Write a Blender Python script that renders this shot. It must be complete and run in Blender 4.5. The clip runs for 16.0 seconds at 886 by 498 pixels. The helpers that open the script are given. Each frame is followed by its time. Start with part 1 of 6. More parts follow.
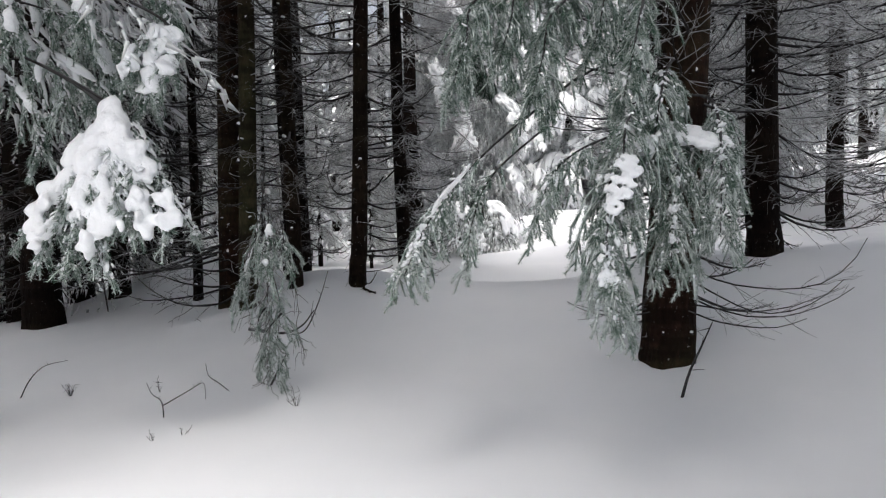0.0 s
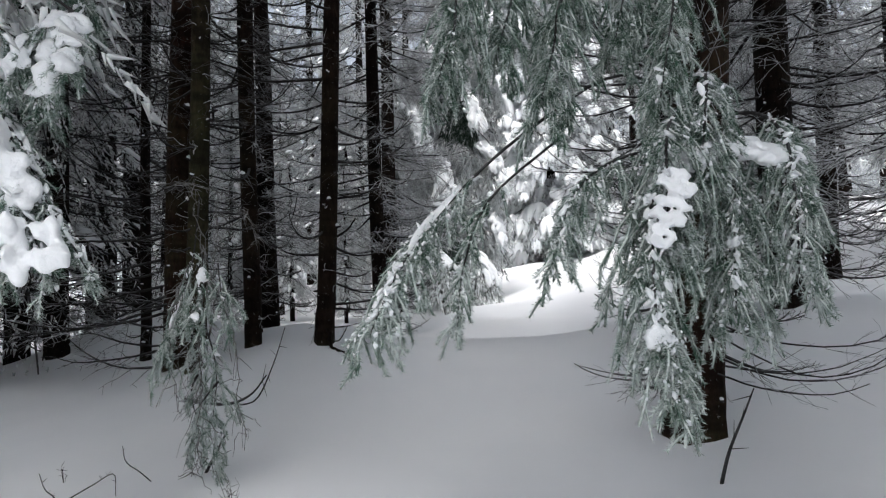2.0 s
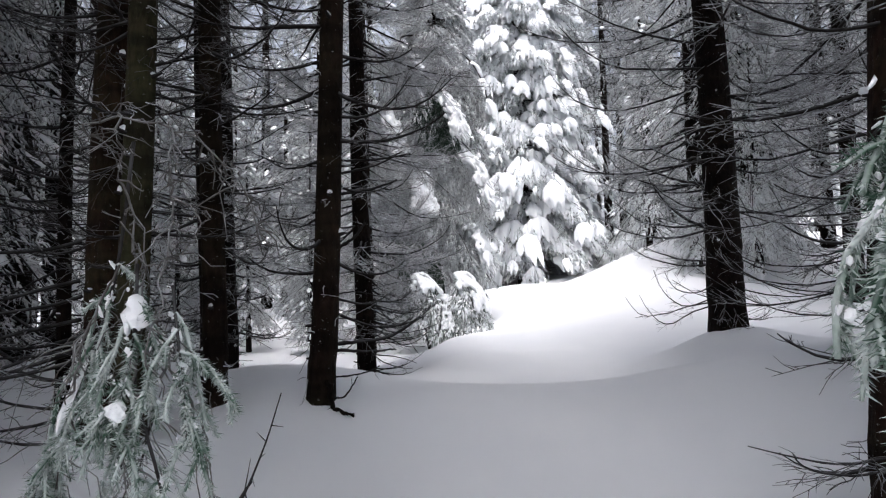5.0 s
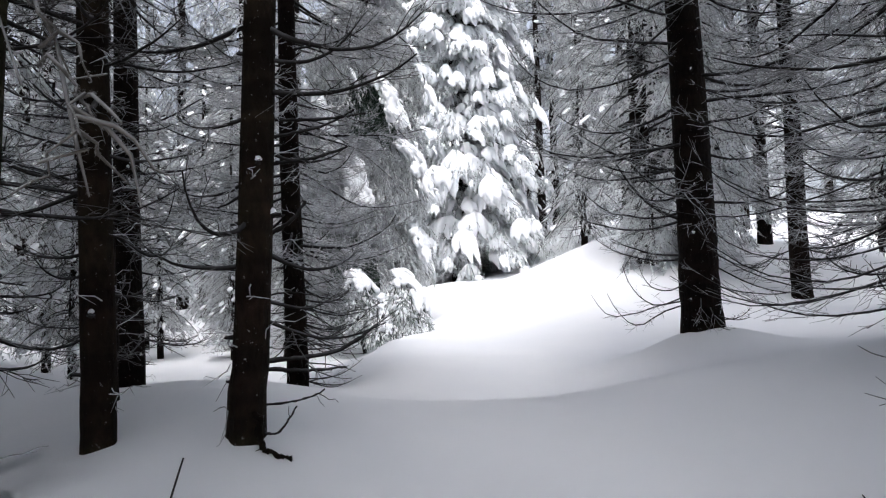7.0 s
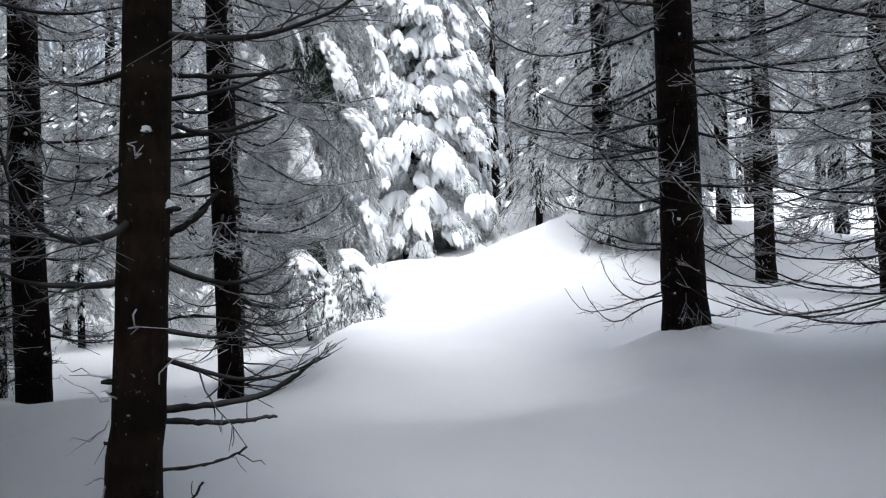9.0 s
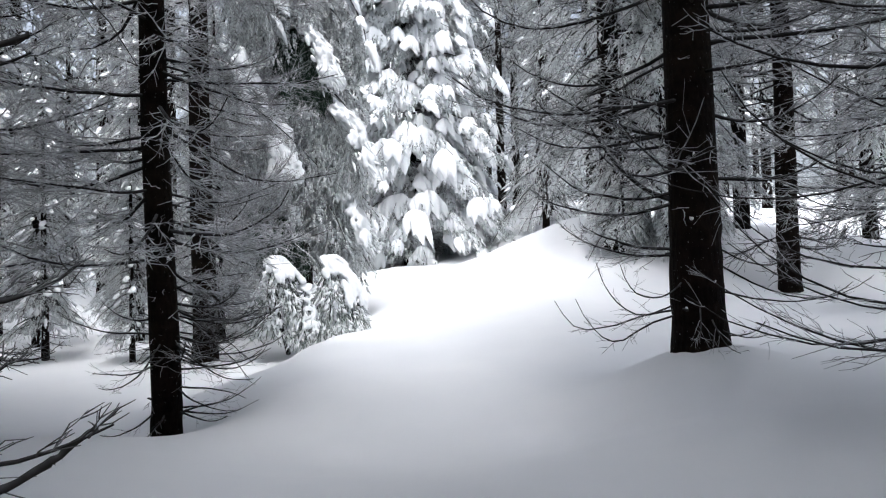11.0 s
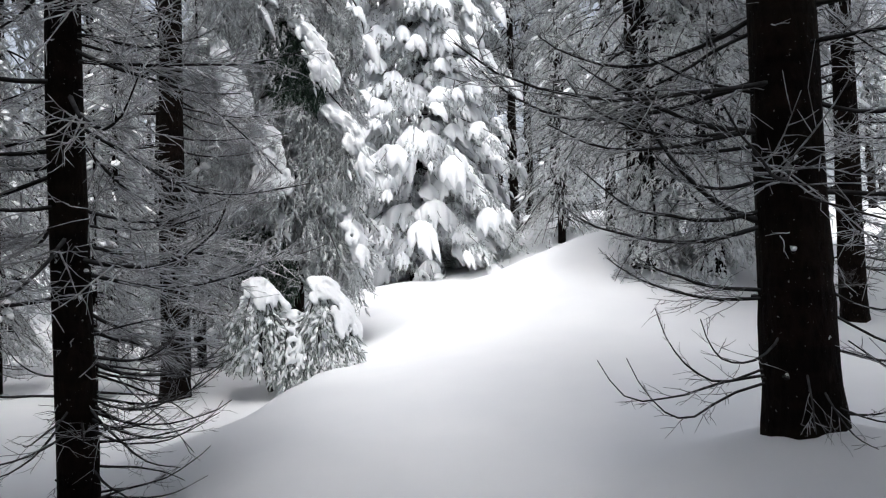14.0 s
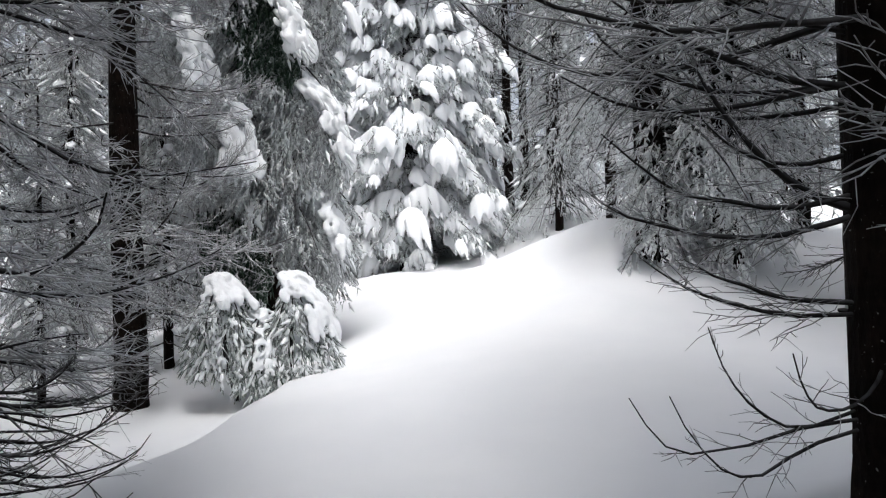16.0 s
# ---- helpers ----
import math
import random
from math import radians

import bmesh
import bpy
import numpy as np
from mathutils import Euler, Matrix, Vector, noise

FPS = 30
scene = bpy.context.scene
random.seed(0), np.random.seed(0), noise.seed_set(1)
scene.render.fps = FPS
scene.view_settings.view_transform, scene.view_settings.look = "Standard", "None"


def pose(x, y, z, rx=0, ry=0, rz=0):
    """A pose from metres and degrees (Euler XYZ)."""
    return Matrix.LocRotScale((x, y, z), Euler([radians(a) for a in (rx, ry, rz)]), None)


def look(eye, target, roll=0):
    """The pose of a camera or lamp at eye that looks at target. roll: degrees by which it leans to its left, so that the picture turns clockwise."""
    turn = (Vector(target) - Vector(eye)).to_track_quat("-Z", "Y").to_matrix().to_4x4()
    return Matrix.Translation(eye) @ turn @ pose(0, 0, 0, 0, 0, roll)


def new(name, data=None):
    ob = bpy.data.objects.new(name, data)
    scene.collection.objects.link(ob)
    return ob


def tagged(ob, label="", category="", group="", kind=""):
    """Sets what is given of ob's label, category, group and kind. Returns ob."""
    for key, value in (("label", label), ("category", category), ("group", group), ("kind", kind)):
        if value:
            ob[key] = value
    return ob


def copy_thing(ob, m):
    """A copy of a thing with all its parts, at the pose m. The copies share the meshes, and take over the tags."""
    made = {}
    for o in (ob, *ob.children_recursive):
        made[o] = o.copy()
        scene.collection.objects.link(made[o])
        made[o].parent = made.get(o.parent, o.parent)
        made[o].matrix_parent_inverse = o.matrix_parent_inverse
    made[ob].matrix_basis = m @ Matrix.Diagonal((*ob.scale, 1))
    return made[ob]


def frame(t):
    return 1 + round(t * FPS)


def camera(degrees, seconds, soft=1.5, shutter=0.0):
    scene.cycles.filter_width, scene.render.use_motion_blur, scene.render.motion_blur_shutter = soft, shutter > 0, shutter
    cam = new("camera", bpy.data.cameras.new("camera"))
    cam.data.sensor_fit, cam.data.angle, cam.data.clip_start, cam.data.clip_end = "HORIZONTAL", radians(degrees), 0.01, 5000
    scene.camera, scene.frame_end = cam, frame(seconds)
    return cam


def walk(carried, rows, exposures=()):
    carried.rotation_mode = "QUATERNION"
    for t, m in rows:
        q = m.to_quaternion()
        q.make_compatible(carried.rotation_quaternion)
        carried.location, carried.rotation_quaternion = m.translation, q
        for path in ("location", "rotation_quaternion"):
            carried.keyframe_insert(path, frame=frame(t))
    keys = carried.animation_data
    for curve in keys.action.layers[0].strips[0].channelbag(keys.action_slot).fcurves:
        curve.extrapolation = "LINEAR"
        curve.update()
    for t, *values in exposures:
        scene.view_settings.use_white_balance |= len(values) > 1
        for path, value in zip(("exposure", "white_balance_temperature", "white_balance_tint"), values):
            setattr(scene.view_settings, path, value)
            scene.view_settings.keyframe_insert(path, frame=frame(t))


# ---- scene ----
cam = camera(68.2, 16.0, soft=1.15)
PATH = [
    (0, (0.0, 0.0, 1.2), (-0.217, 1.987, 1.128), -1.1),
    (0.5, (-0.015, 0.149, 1.164), (-0.237, 2.137, 1.148), -1.2),
    (1, (-0.029, 0.467, 1.127), (-0.255, 2.454, 1.158), -1.2),
    (1.5, (-0.049, 0.699, 1.153), (-0.254, 2.687, 1.215), -1.2),
    (2, (-0.102, 0.844, 1.148), (-0.252, 2.836, 1.24), -1.2),
    (2.5, (-0.206, 1.181, 1.105), (-0.294, 3.177, 1.209), -1.2),
    (3, (-0.309, 1.394, 1.113), (-0.369, 3.39, 1.226), -1.5),
    (3.5, (-0.387, 1.587, 1.173), (-0.448, 3.582, 1.297), -1.6),
    (6, (-1.098, 3.021, 1.232), (-0.995, 5.011, 1.397), -1.4),
    (6.5, (-1.111, 3.149, 1.285), (-0.945, 5.136, 1.441), -1.6),
    (7, (-1.063, 3.519, 1.23), (-0.835, 5.501, 1.374), -1.7),
    (7.5, (-0.973, 3.775, 1.301), (-0.694, 5.752, 1.429), -1.8),
    (8, (-0.967, 3.919, 1.32), (-0.645, 5.889, 1.439), -1.8),
    (8.5, (-1.002, 4.17, 1.305), (-0.646, 6.136, 1.399), -1.8),
    (9, (-1.024, 4.356, 1.423), (-0.644, 6.319, 1.478), -1.6),
    (11.5, (-0.398, 5.494, 1.44), (-0.062, 7.464, 1.519), -1.5),
    (12, (-0.386, 5.739, 1.602), (-0.032, 7.706, 1.682), -1.5),
    (12.5, (-0.367, 5.899, 1.643), (-0.016, 7.866, 1.717), -1.5),
    (13, (-0.256, 6.202, 1.598), (0.07, 8.174, 1.674), -1.6),
    (13.5, (-0.198, 6.381, 1.683), (0.112, 8.355, 1.768), -1.4),
    (14, (-0.191, 6.576, 1.665), (0.119, 8.55, 1.764), -1.4),
    (14.5, (-0.182, 6.896, 1.714), (0.151, 8.867, 1.794), -1.5),
    (15, (-0.15, 7.071, 1.755), (0.197, 9.039, 1.827), -1.6),
    (15.5, (-0.059, 7.323, 1.734), (0.278, 9.293, 1.803), -1.5),
    (16, (0.037, 7.541, 1.763), (0.364, 9.513, 1.82), -1.6),
]
EXPOSURES = [(0.0, 0.72, 6500, 11), (1.0, 0.55, 6400, 9), (2.0, 0.65, 6300, 9), (3.5, 0.73, 6250, 12), (6.0, 0.95, 6250, 13), (9.0, 1.02, 6050, 9),
             (12.5, 0.75, 6200, 10), (16.0, 0.58, 6300, 10)]
walk(cam, [(t, look(eye, target, roll)) for t, eye, target, roll in PATH], EXPOSURES)

# ---- light ----
SUN_ELEV, SUN_AZIM = 65.0, 190.0          # degrees; azimuth clockwise from +y
world = bpy.data.worlds.new("overcast_sky")
scene.world = world
world.use_nodes = True
wn = world.node_tree.nodes
sky = wn.new("ShaderNodeTexSky")
sky.sky_type = "NISHITA"
sky.sun_disc = False
sky.sun_elevation, sky.sun_rotation = radians(SUN_ELEV), radians(SUN_AZIM)
sky.altitude, sky.air_density, sky.dust_density, sky.ozone_density = 300, 1.0, 8.0, 0.5
veil = wn.new("ShaderNodeHueSaturation")   # high thin cloud greys the sky
veil.inputs["Saturation"].default_value = 0.4
world.node_tree.links.new(sky.outputs[0], veil.inputs["Color"])
world.node_tree.links.new(veil.outputs[0], wn["Background"].inputs[0])
wn["Background"].inputs[1].default_value = 0.15

sun_data = bpy.data.lights.new("sun", "SUN")
sun_data.energy, sun_data.angle, sun_data.color = 0.85, radians(22), (1.0, 0.985, 0.965)
sun = new("sun", sun_data)
sa, se = radians(SUN_AZIM), radians(SUN_ELEV)
sun.matrix_world = look((0, 0, 30), Vector((0, 0, 30)) - Vector((math.sin(sa) * math.cos(se), math.cos(sa) * math.cos(se), math.sin(se))))


# ---- materials ----
class Nodes:
    """A small wrapper for writing node materials in few lines."""

    def __init__(self, name):
        self.m = bpy.data.materials.new(name)
        self.m.use_nodes = True
        self.t = self.m.node_tree
        self.b = self.t.nodes["Principled BSDF"]

    def put(self, kind, **sockets):
        n = self.t.nodes.new(kind)
        for key, value in sockets.items():
            self.into(n, key, value)
        return n

    def into(self, n, key, value):
        s = n.inputs[key]
        if isinstance(value, bpy.types.NodeSocket):
            self.t.links.new(value, s)
        else:
            s.default_value = value

    def coords(self, scale):
        c = self.t.nodes.new("ShaderNodeTexCoord")
        mp = self.t.nodes.new("ShaderNodeMapping")
        mp.inputs["Scale"].default_value = scale
        self.t.links.new(c.outputs["Object"], mp.inputs["Vector"])
        return mp.outputs[0]

    def noise(self, scale, detail=4.0, rough=0.55, stretch=(1, 1, 1)):
        n = self.put("ShaderNodeTexNoise", Scale=scale, Detail=detail, Roughness=rough, Vector=self.coords(stretch))
        return n.outputs["Fac"]

    def ramp(self, fac, *stops):
        r = self.put("ShaderNodeValToRGB", Fac=fac)
        while len(r.color_ramp.elements) < len(stops):
            r.color_ramp.elements.new(0.5)
        for e, (p, c) in zip(r.color_ramp.elements, stops):
            e.position = p
            e.color = (*c, 1) if len(c) == 3 else c
        return r.outputs["Color"]

    def span(self, value, a, b, lo=0.0, hi=1.0):
        n = self.t.nodes.new("ShaderNodeMapRange")
        for key, v in zip((0, 1, 2, 3, 4), (value, a, b, lo, hi)):
            self.into(n, key, v)
        return n.outputs[0]

    def mix(self, fac, a, b):
        n = self.t.nodes.new("ShaderNodeMix")
        n.data_type = "RGBA"
        for key, v in ((0, fac), (6, a), (7, b)):
            self.into(n, key, (*v, 1) if isinstance(v, tuple) and len(v) == 3 else v)
        return n.outputs[2]

    def maths(self, op, a, b=0.0):
        n = self.t.nodes.new("ShaderNodeMath")
        n.operation = op
        self.into(n, 0, a)
        self.into(n, 1, b)
        return n.outputs[0]

    def up(self):
        """How far the surface faces upwards, -1 to 1."""
        g = self.t.nodes.new("ShaderNodeNewGeometry")
        s = self.t.nodes.new("ShaderNodeSeparateXYZ")
        self.t.links.new(g.outputs["Normal"], s.inputs[0])
        return s.outputs["Z"]

    def island(self):
        return self.t.nodes.new("ShaderNodeNewGeometry").outputs["Random Per Island"]

    def each(self):
        return self.t.nodes.new("ShaderNodeObjectInfo").outputs["Random"]

    def done(self, color, rough, bump=None, strength=0.3, distance=0.01, spec=0.3):
        self.into(self.b, "Base Color", (*color, 1) if isinstance(color, tuple) else color)
        self.into(self.b, "Roughness", rough)
        self.b.inputs["Specular IOR Level"].default_value = spec
        if bump is not None:
            bn = self.put("ShaderNodeBump", Strength=strength, Distance=distance, Height=bump)
            self.t.links.new(bn.outputs[0], self.b.inputs["Normal"])
        return self.m


def make_snow(name, grain, low, high, lump=5, strength=0.22, depth=0.012):
    k = Nodes(name)
    soft = k.noise(0.7, 3)
    fine = k.noise(grain, 5, 0.65)
    col = k.mix(k.span(soft, 0.3, 0.7), low, high)
    height = k.maths("ADD", k.maths("MULTIPLY", k.noise(lump, 4), 0.6), k.maths("MULTIPLY", fine, 0.4))
    return k.done(col, 0.75, height, strength, depth, 0.2)


SNOW = make_snow("snow", 90, (0.84, 0.855, 0.88), (0.9, 0.91, 0.925))
SNOW_LUMP = make_snow("clinging_snow", 60, (0.82, 0.845, 0.87), (0.9, 0.91, 0.925), 26, 0.7, 0.018)


def make_bark(name, dark, light, moss, frost):
    k = Nodes(name)
    plates = k.put("ShaderNodeTexVoronoi", Scale=26.0, Vector=k.coords((1, 1, 0.42)))
    plates.feature = "F1"
    rough = k.noise(60, 6, 0.7, (1, 1, 0.4))
    broad = k.noise(2.2, 3)
    mixf = k.maths("ADD", k.maths("MULTIPLY", plates.outputs["Distance"], 0.75), k.maths("MULTIPLY", rough, 0.6))
    col = k.ramp(mixf, (0.2, dark), (0.85, light))
    col = k.mix(k.span(k.maths("ADD", broad, k.maths("MULTIPLY", rough, 0.4)), 0.62, 0.86, 0.0, moss), col, (0.05, 0.055, 0.026))
    ring = k.noise(2.6, 3, 0.6, (0.22, 0.22, 1.5))
    col = k.mix(k.span(ring, 0.44, 0.56, 0.7, 0.0), col, dark)
    scale = k.noise(9, 4, 0.65, (1, 1, 0.6))
    col = k.mix(k.span(scale, 0.56, 0.7, 0.0, 0.5), col, tuple(1.9 * c for c in light))
    speck = k.span(k.noise(38, 3, 0.6), 0.67, 0.74, 0.0, frost)
    col = k.mix(speck, col, (0.6, 0.62, 0.64))
    return k.done(col, 0.92, mixf, 1.0, 0.02, 0.08)


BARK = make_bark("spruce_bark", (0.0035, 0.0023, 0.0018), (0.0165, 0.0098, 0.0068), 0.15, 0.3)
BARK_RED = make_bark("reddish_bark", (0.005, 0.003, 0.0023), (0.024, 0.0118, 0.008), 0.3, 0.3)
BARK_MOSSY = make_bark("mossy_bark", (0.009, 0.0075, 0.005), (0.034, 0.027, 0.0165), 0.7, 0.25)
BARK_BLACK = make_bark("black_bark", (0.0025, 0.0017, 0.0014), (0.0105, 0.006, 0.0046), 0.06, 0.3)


def make_twig(name, dark, light, frost, floor):
    k = Nodes(name)
    col = k.mix(k.noise(30, 4), dark, light)
    cover = k.maths("MULTIPLY", k.span(k.up(), -0.5, 0.9, floor, 1.0), k.span(k.noise(9, 4), 0.36, 0.62, 0.15, 1.0))
    col = k.mix(k.maths("MULTIPLY", cover, frost), col, (0.74, 0.77, 0.8))
    return k.done(col, 0.85, k.noise(120, 3), 0.5, 0.003, 0.15)


WOOD = make_twig("dead_branch_wood", (0.0045, 0.0036, 0.0032), (0.016, 0.0125, 0.011), 0.14, 0.0)
TWIG = make_twig("frosted_twig", (0.025, 0.022, 0.02), (0.1, 0.09, 0.085), 0.88, 0.42)
# darker, less frosted twig copy; the wood's shade is put into its colour
SHADE_TONED_TWIG = make_twig("shade_toned_twig", (0.01, 0.008, 0.007), (0.045, 0.037, 0.034), 0.4, 0.06)
ROUGH_TWIG = make_twig("crooked_twig", (0.016, 0.014, 0.012), (0.1, 0.088, 0.077), 0.5, 0.05)


FROSTED = make_twig("hoar_frosted_twig", (0.08, 0.075, 0.072), (0.22, 0.21, 0.205), 0.97, 0.72)


def make_needles(name, dark, light, frost_from, frost_to, frost_colour=(0.72, 0.77, 0.78), patches=3.5, single=0.5):
    k = Nodes(name)
    isl = k.island()
    col = k.mix(isl, dark, light)
    patch = k.noise(patches, 4, 0.6)
    cover = k.maths("ADD", k.maths("MULTIPLY", isl, single), k.maths("MULTIPLY", patch, 1.25 - single))
    cover = k.maths("ADD", cover, k.span(k.up(), -0.6, 1.0, -0.18, 0.22))
    col = k.mix(k.span(cover, frost_from, frost_to), col, frost_colour)
    return k.done(col, 0.75, None, spec=0.2)


NEEDLE = make_needles("frosted_spruce_needles", (0.026, 0.064, 0.042), (0.09, 0.165, 0.115), 0.42, 0.88, (0.7, 0.75, 0.735), 13.0, 0.2)
NEEDLE_BUSH = make_needles("sapling_spruce_needles", (0.018, 0.036, 0.026), (0.07, 0.11, 0.085), 0.34, 0.98, (0.76, 0.79, 0.79), 7.0)
NEEDLE_GREEN = make_needles("dark_spruce_needles", (0.016, 0.036, 0.024), (0.055, 0.095, 0.06), 0.5, 1.1)
NEEDLE_FAR = make_needles("rime_coated_spruce_foliage", (0.035, 0.05, 0.043), (0.14, 0.17, 0.155), -0.05, 0.62, (0.8, 0.82, 0.825))
NEEDLE_LADEN = make_needles("snow_dusted_spruce_needles", (0.04, 0.058, 0.048), (0.14, 0.17, 0.15), 0.05, 0.64, (0.83, 0.855, 0.865))
NEEDLE_SNOWY = make_needles("snow_coated_spruce_foliage", (0.045, 0.064, 0.053), (0.16, 0.19, 0.17), 0.0, 0.56, (0.85, 0.87, 0.88))


# ---- mesh building ----
class Buf:
    """Collects vertices and faces of one mesh; slot is the material of a batch."""

    def __init__(self):
        self.v, self.tri, self.quad, self.n = [], [], [], 0

    def add(self, verts, tris=None, quads=None, slot=0):
        verts = np.asarray(verts, np.float32).reshape(-1, 3)
        if tris is not None and len(tris):
            self.tri.append((np.asarray(tris, np.int32).reshape(-1, 3) + self.n, slot))
        if quads is not None and len(quads):
            self.quad.append((np.asarray(quads, np.int32).reshape(-1, 4) + self.n, slot))
        self.v.append(verts)
        self.n += len(verts)

    def mesh(self, name, *materials, smooth=True, origin=(0, 0, 0)):
        v = np.concatenate(self.v) - np.asarray(origin, np.float32)
        tri = np.concatenate([f for f, _ in self.tri]) if self.tri else np.zeros((0, 3), np.int32)
        quad = np.concatenate([f for f, _ in self.quad]) if self.quad else np.zeros((0, 4), np.int32)
        slots = np.concatenate([np.full(len(f), s, np.int32) for f, s in self.tri + self.quad])
        me = bpy.data.meshes.new(name)
        me.vertices.add(len(v))
        me.vertices.foreach_set("co", v.ravel())
        loops = np.concatenate([tri.ravel(), quad.ravel()])
        me.loops.add(len(loops))
        me.loops.foreach_set("vertex_index", loops)
        total = np.concatenate([np.full(len(tri), 3, np.int32), np.full(len(quad), 4, np.int32)])
        me.polygons.add(len(total))
        me.polygons.foreach_set("loop_start", np.concatenate([[0], np.cumsum(total)[:-1]]).astype(np.int32))
        me.polygons.foreach_set("loop_total", total)
        me.polygons.foreach_set("material_index", slots)
        me.polygons.foreach_set("use_smooth", np.full(len(total), smooth))
        me.update(calc_edges=True)
        for m in materials:
            me.materials.append(m)
        return me


def part(name, buf, materials, parent, label="", smooth=True):
    """One mesh object under a thing or under a part; the mesh is in the thing's own space."""
    ob = new(name, buf.mesh(name, *(materials if isinstance(materials, (list, tuple)) else (materials,)), smooth=smooth))
    ob.parent = parent
    return tagged(ob, label)


def thing(name, place, label, category, group="", kind=""):
    ob = new(name)
    ob.empty_display_size = 0.2
    ob.location = place
    return tagged(ob, label, category, group, kind)


def soft_snow(name, buf, parent, label, voxel, rounds=5):
    """Lumps of snow melted into one soft mass."""
    ob = tagged(part(name, buf, SNOW_LUMP, parent, label), kind="stuff")
    merge = ob.modifiers.new("merge", "REMESH")
    merge.mode, merge.voxel_size, merge.use_smooth_shade = "VOXEL", voxel, True
    soften = ob.modifiers.new("soften", "SMOOTH")
    soften.factor, soften.iterations = 0.5, rounds
    return ob


def unit(a):
    return a / np.maximum(np.linalg.norm(a, axis=-1, keepdims=True), 1e-9)


def tubes(buf, paths, radii, sides=4, slot=0):
    """Many tapered tubes at once: paths (n, k, 3), radii (n, k)."""
    paths, radii = np.asarray(paths, float), np.asarray(radii, float)
    n, k, _ = paths.shape
    along = unit(np.gradient(paths, axis=1))
    ref = np.where(np.abs(along[:, :1, 2:]) < 0.8, (0.0, 0.0, 1.0), (1.0, 0.0, 0.0))
    a = unit(np.cross(along, ref))
    b = np.cross(along, a)
    ang = np.arange(sides) * 2 * np.pi / sides
    ring = np.cos(ang)[:, None] * a[:, :, None] + np.sin(ang)[:, None] * b[:, :, None]
    v = paths[:, :, None] + radii[:, :, None, None] * ring
    i = np.arange(n)[:, None, None] * k * sides + np.arange(k - 1)[None, :, None] * sides
    s = np.arange(sides)[None, None]
    s2 = (s + 1) % sides
    q = np.stack([i + s, i + s2, i + sides + s2, i + sides + s], -1)
    buf.add(v, quads=q, slot=slot)


def spindles(buf, base, axis, length, radius, sides=4, rings=(0.0, 0.35, 1.0), shape=(0.25, 1.0, 0.0), bend=0.0, slot=0):
    """Many pointed fingers at once: a twig with its coat of needles or snow. bend: how far the tips sag, as a share of the length."""
    base, axis = np.asarray(base, float), unit(np.asarray(axis, float))
    n, k = len(base), len(rings)
    t = np.asarray(rings, float)
    length, radius = np.broadcast_to(length, n), np.broadcast_to(radius, n)
    path = base[:, None] + axis[:, None] * (length[:, None] * t)[..., None]
    path[..., 2] -= bend * (t**2) * length[:, None]
    tubes(buf, path, radius[:, None] * np.maximum(shape, 0.02), sides, slot)


def shards(buf, base, axis, length, radius, bend=0.2, slot=0):
    """Many small three-sided fingers at once, for foliage far off."""
    base, axis = np.asarray(base, float), unit(np.asarray(axis, float))
    n = len(base)
    length, radius = np.broadcast_to(length, n)[:, None], np.broadcast_to(radius, n)[:, None]
    a = unit(np.cross(axis, (0.3, 0.2, 1.0)))
    c = np.cross(axis, a)
    mid = base + axis * length * 0.4
    tip = base + axis * length - np.array([0, 0, 1.0]) * length * bend
    ring = [mid + radius * (np.cos(g) * a + np.sin(g) * c) for g in (0.0, 2.1, 4.2)]
    v = np.stack([base, *ring, tip], 1)
    f = np.array([(0, 2, 1), (0, 3, 2), (0, 1, 3), (4, 1, 2), (4, 2, 3), (4, 3, 1)])
    buf.add(v, tris=np.arange(n)[:, None, None] * 5 + f[None], slot=slot)


def sprays(buf, base, axis, length, radius, rng, per=4, splay=0.55, bend=0.25, slot=0):
    """Hanging strands, each set with per small pointed tufts."""
    base, axis = np.asarray(base, float), unit(np.asarray(axis, float))
    n = len(base)
    length, radius = np.broadcast_to(length, n), np.broadcast_to(radius, n)
    t = (np.arange(per) + rng.uniform(0, 0.9, (n, per))) / per * 0.85
    p = base[:, None] + axis[:, None] * (length[:, None] * t)[..., None]
    p[..., 2] -= bend * t**2 * length[:, None]
    out = unit(np.cross(axis[:, None], rng.normal(0, 1, (n, per, 3))))
    d = unit(axis[:, None] + out * rng.uniform(0.1, 2 * splay, (n, per, 1)) - np.array([0, 0, 1.0]) * bend * 1.4 * t[..., None])
    tip = p + d * (length[:, None] * rng.uniform(0.3, 0.55, (n, per)))[..., None]
    a = np.cross(d, out)
    c = np.cross(d, a)
    r = (radius[:, None] * rng.uniform(0.6, 1.3, (n, per)))[..., None]
    ring = [p + r * (np.cos(g) * a + np.sin(g) * c) for g in (0.0, 2.1, 4.2)]
    v = np.stack([*ring, tip], 2).reshape(-1, 4, 3)
    f = np.array([(0, 1, 3), (1, 2, 3), (2, 0, 3)])
    buf.add(v, tris=np.arange(len(v))[:, None, None] * 4 + f[None], slot=slot)


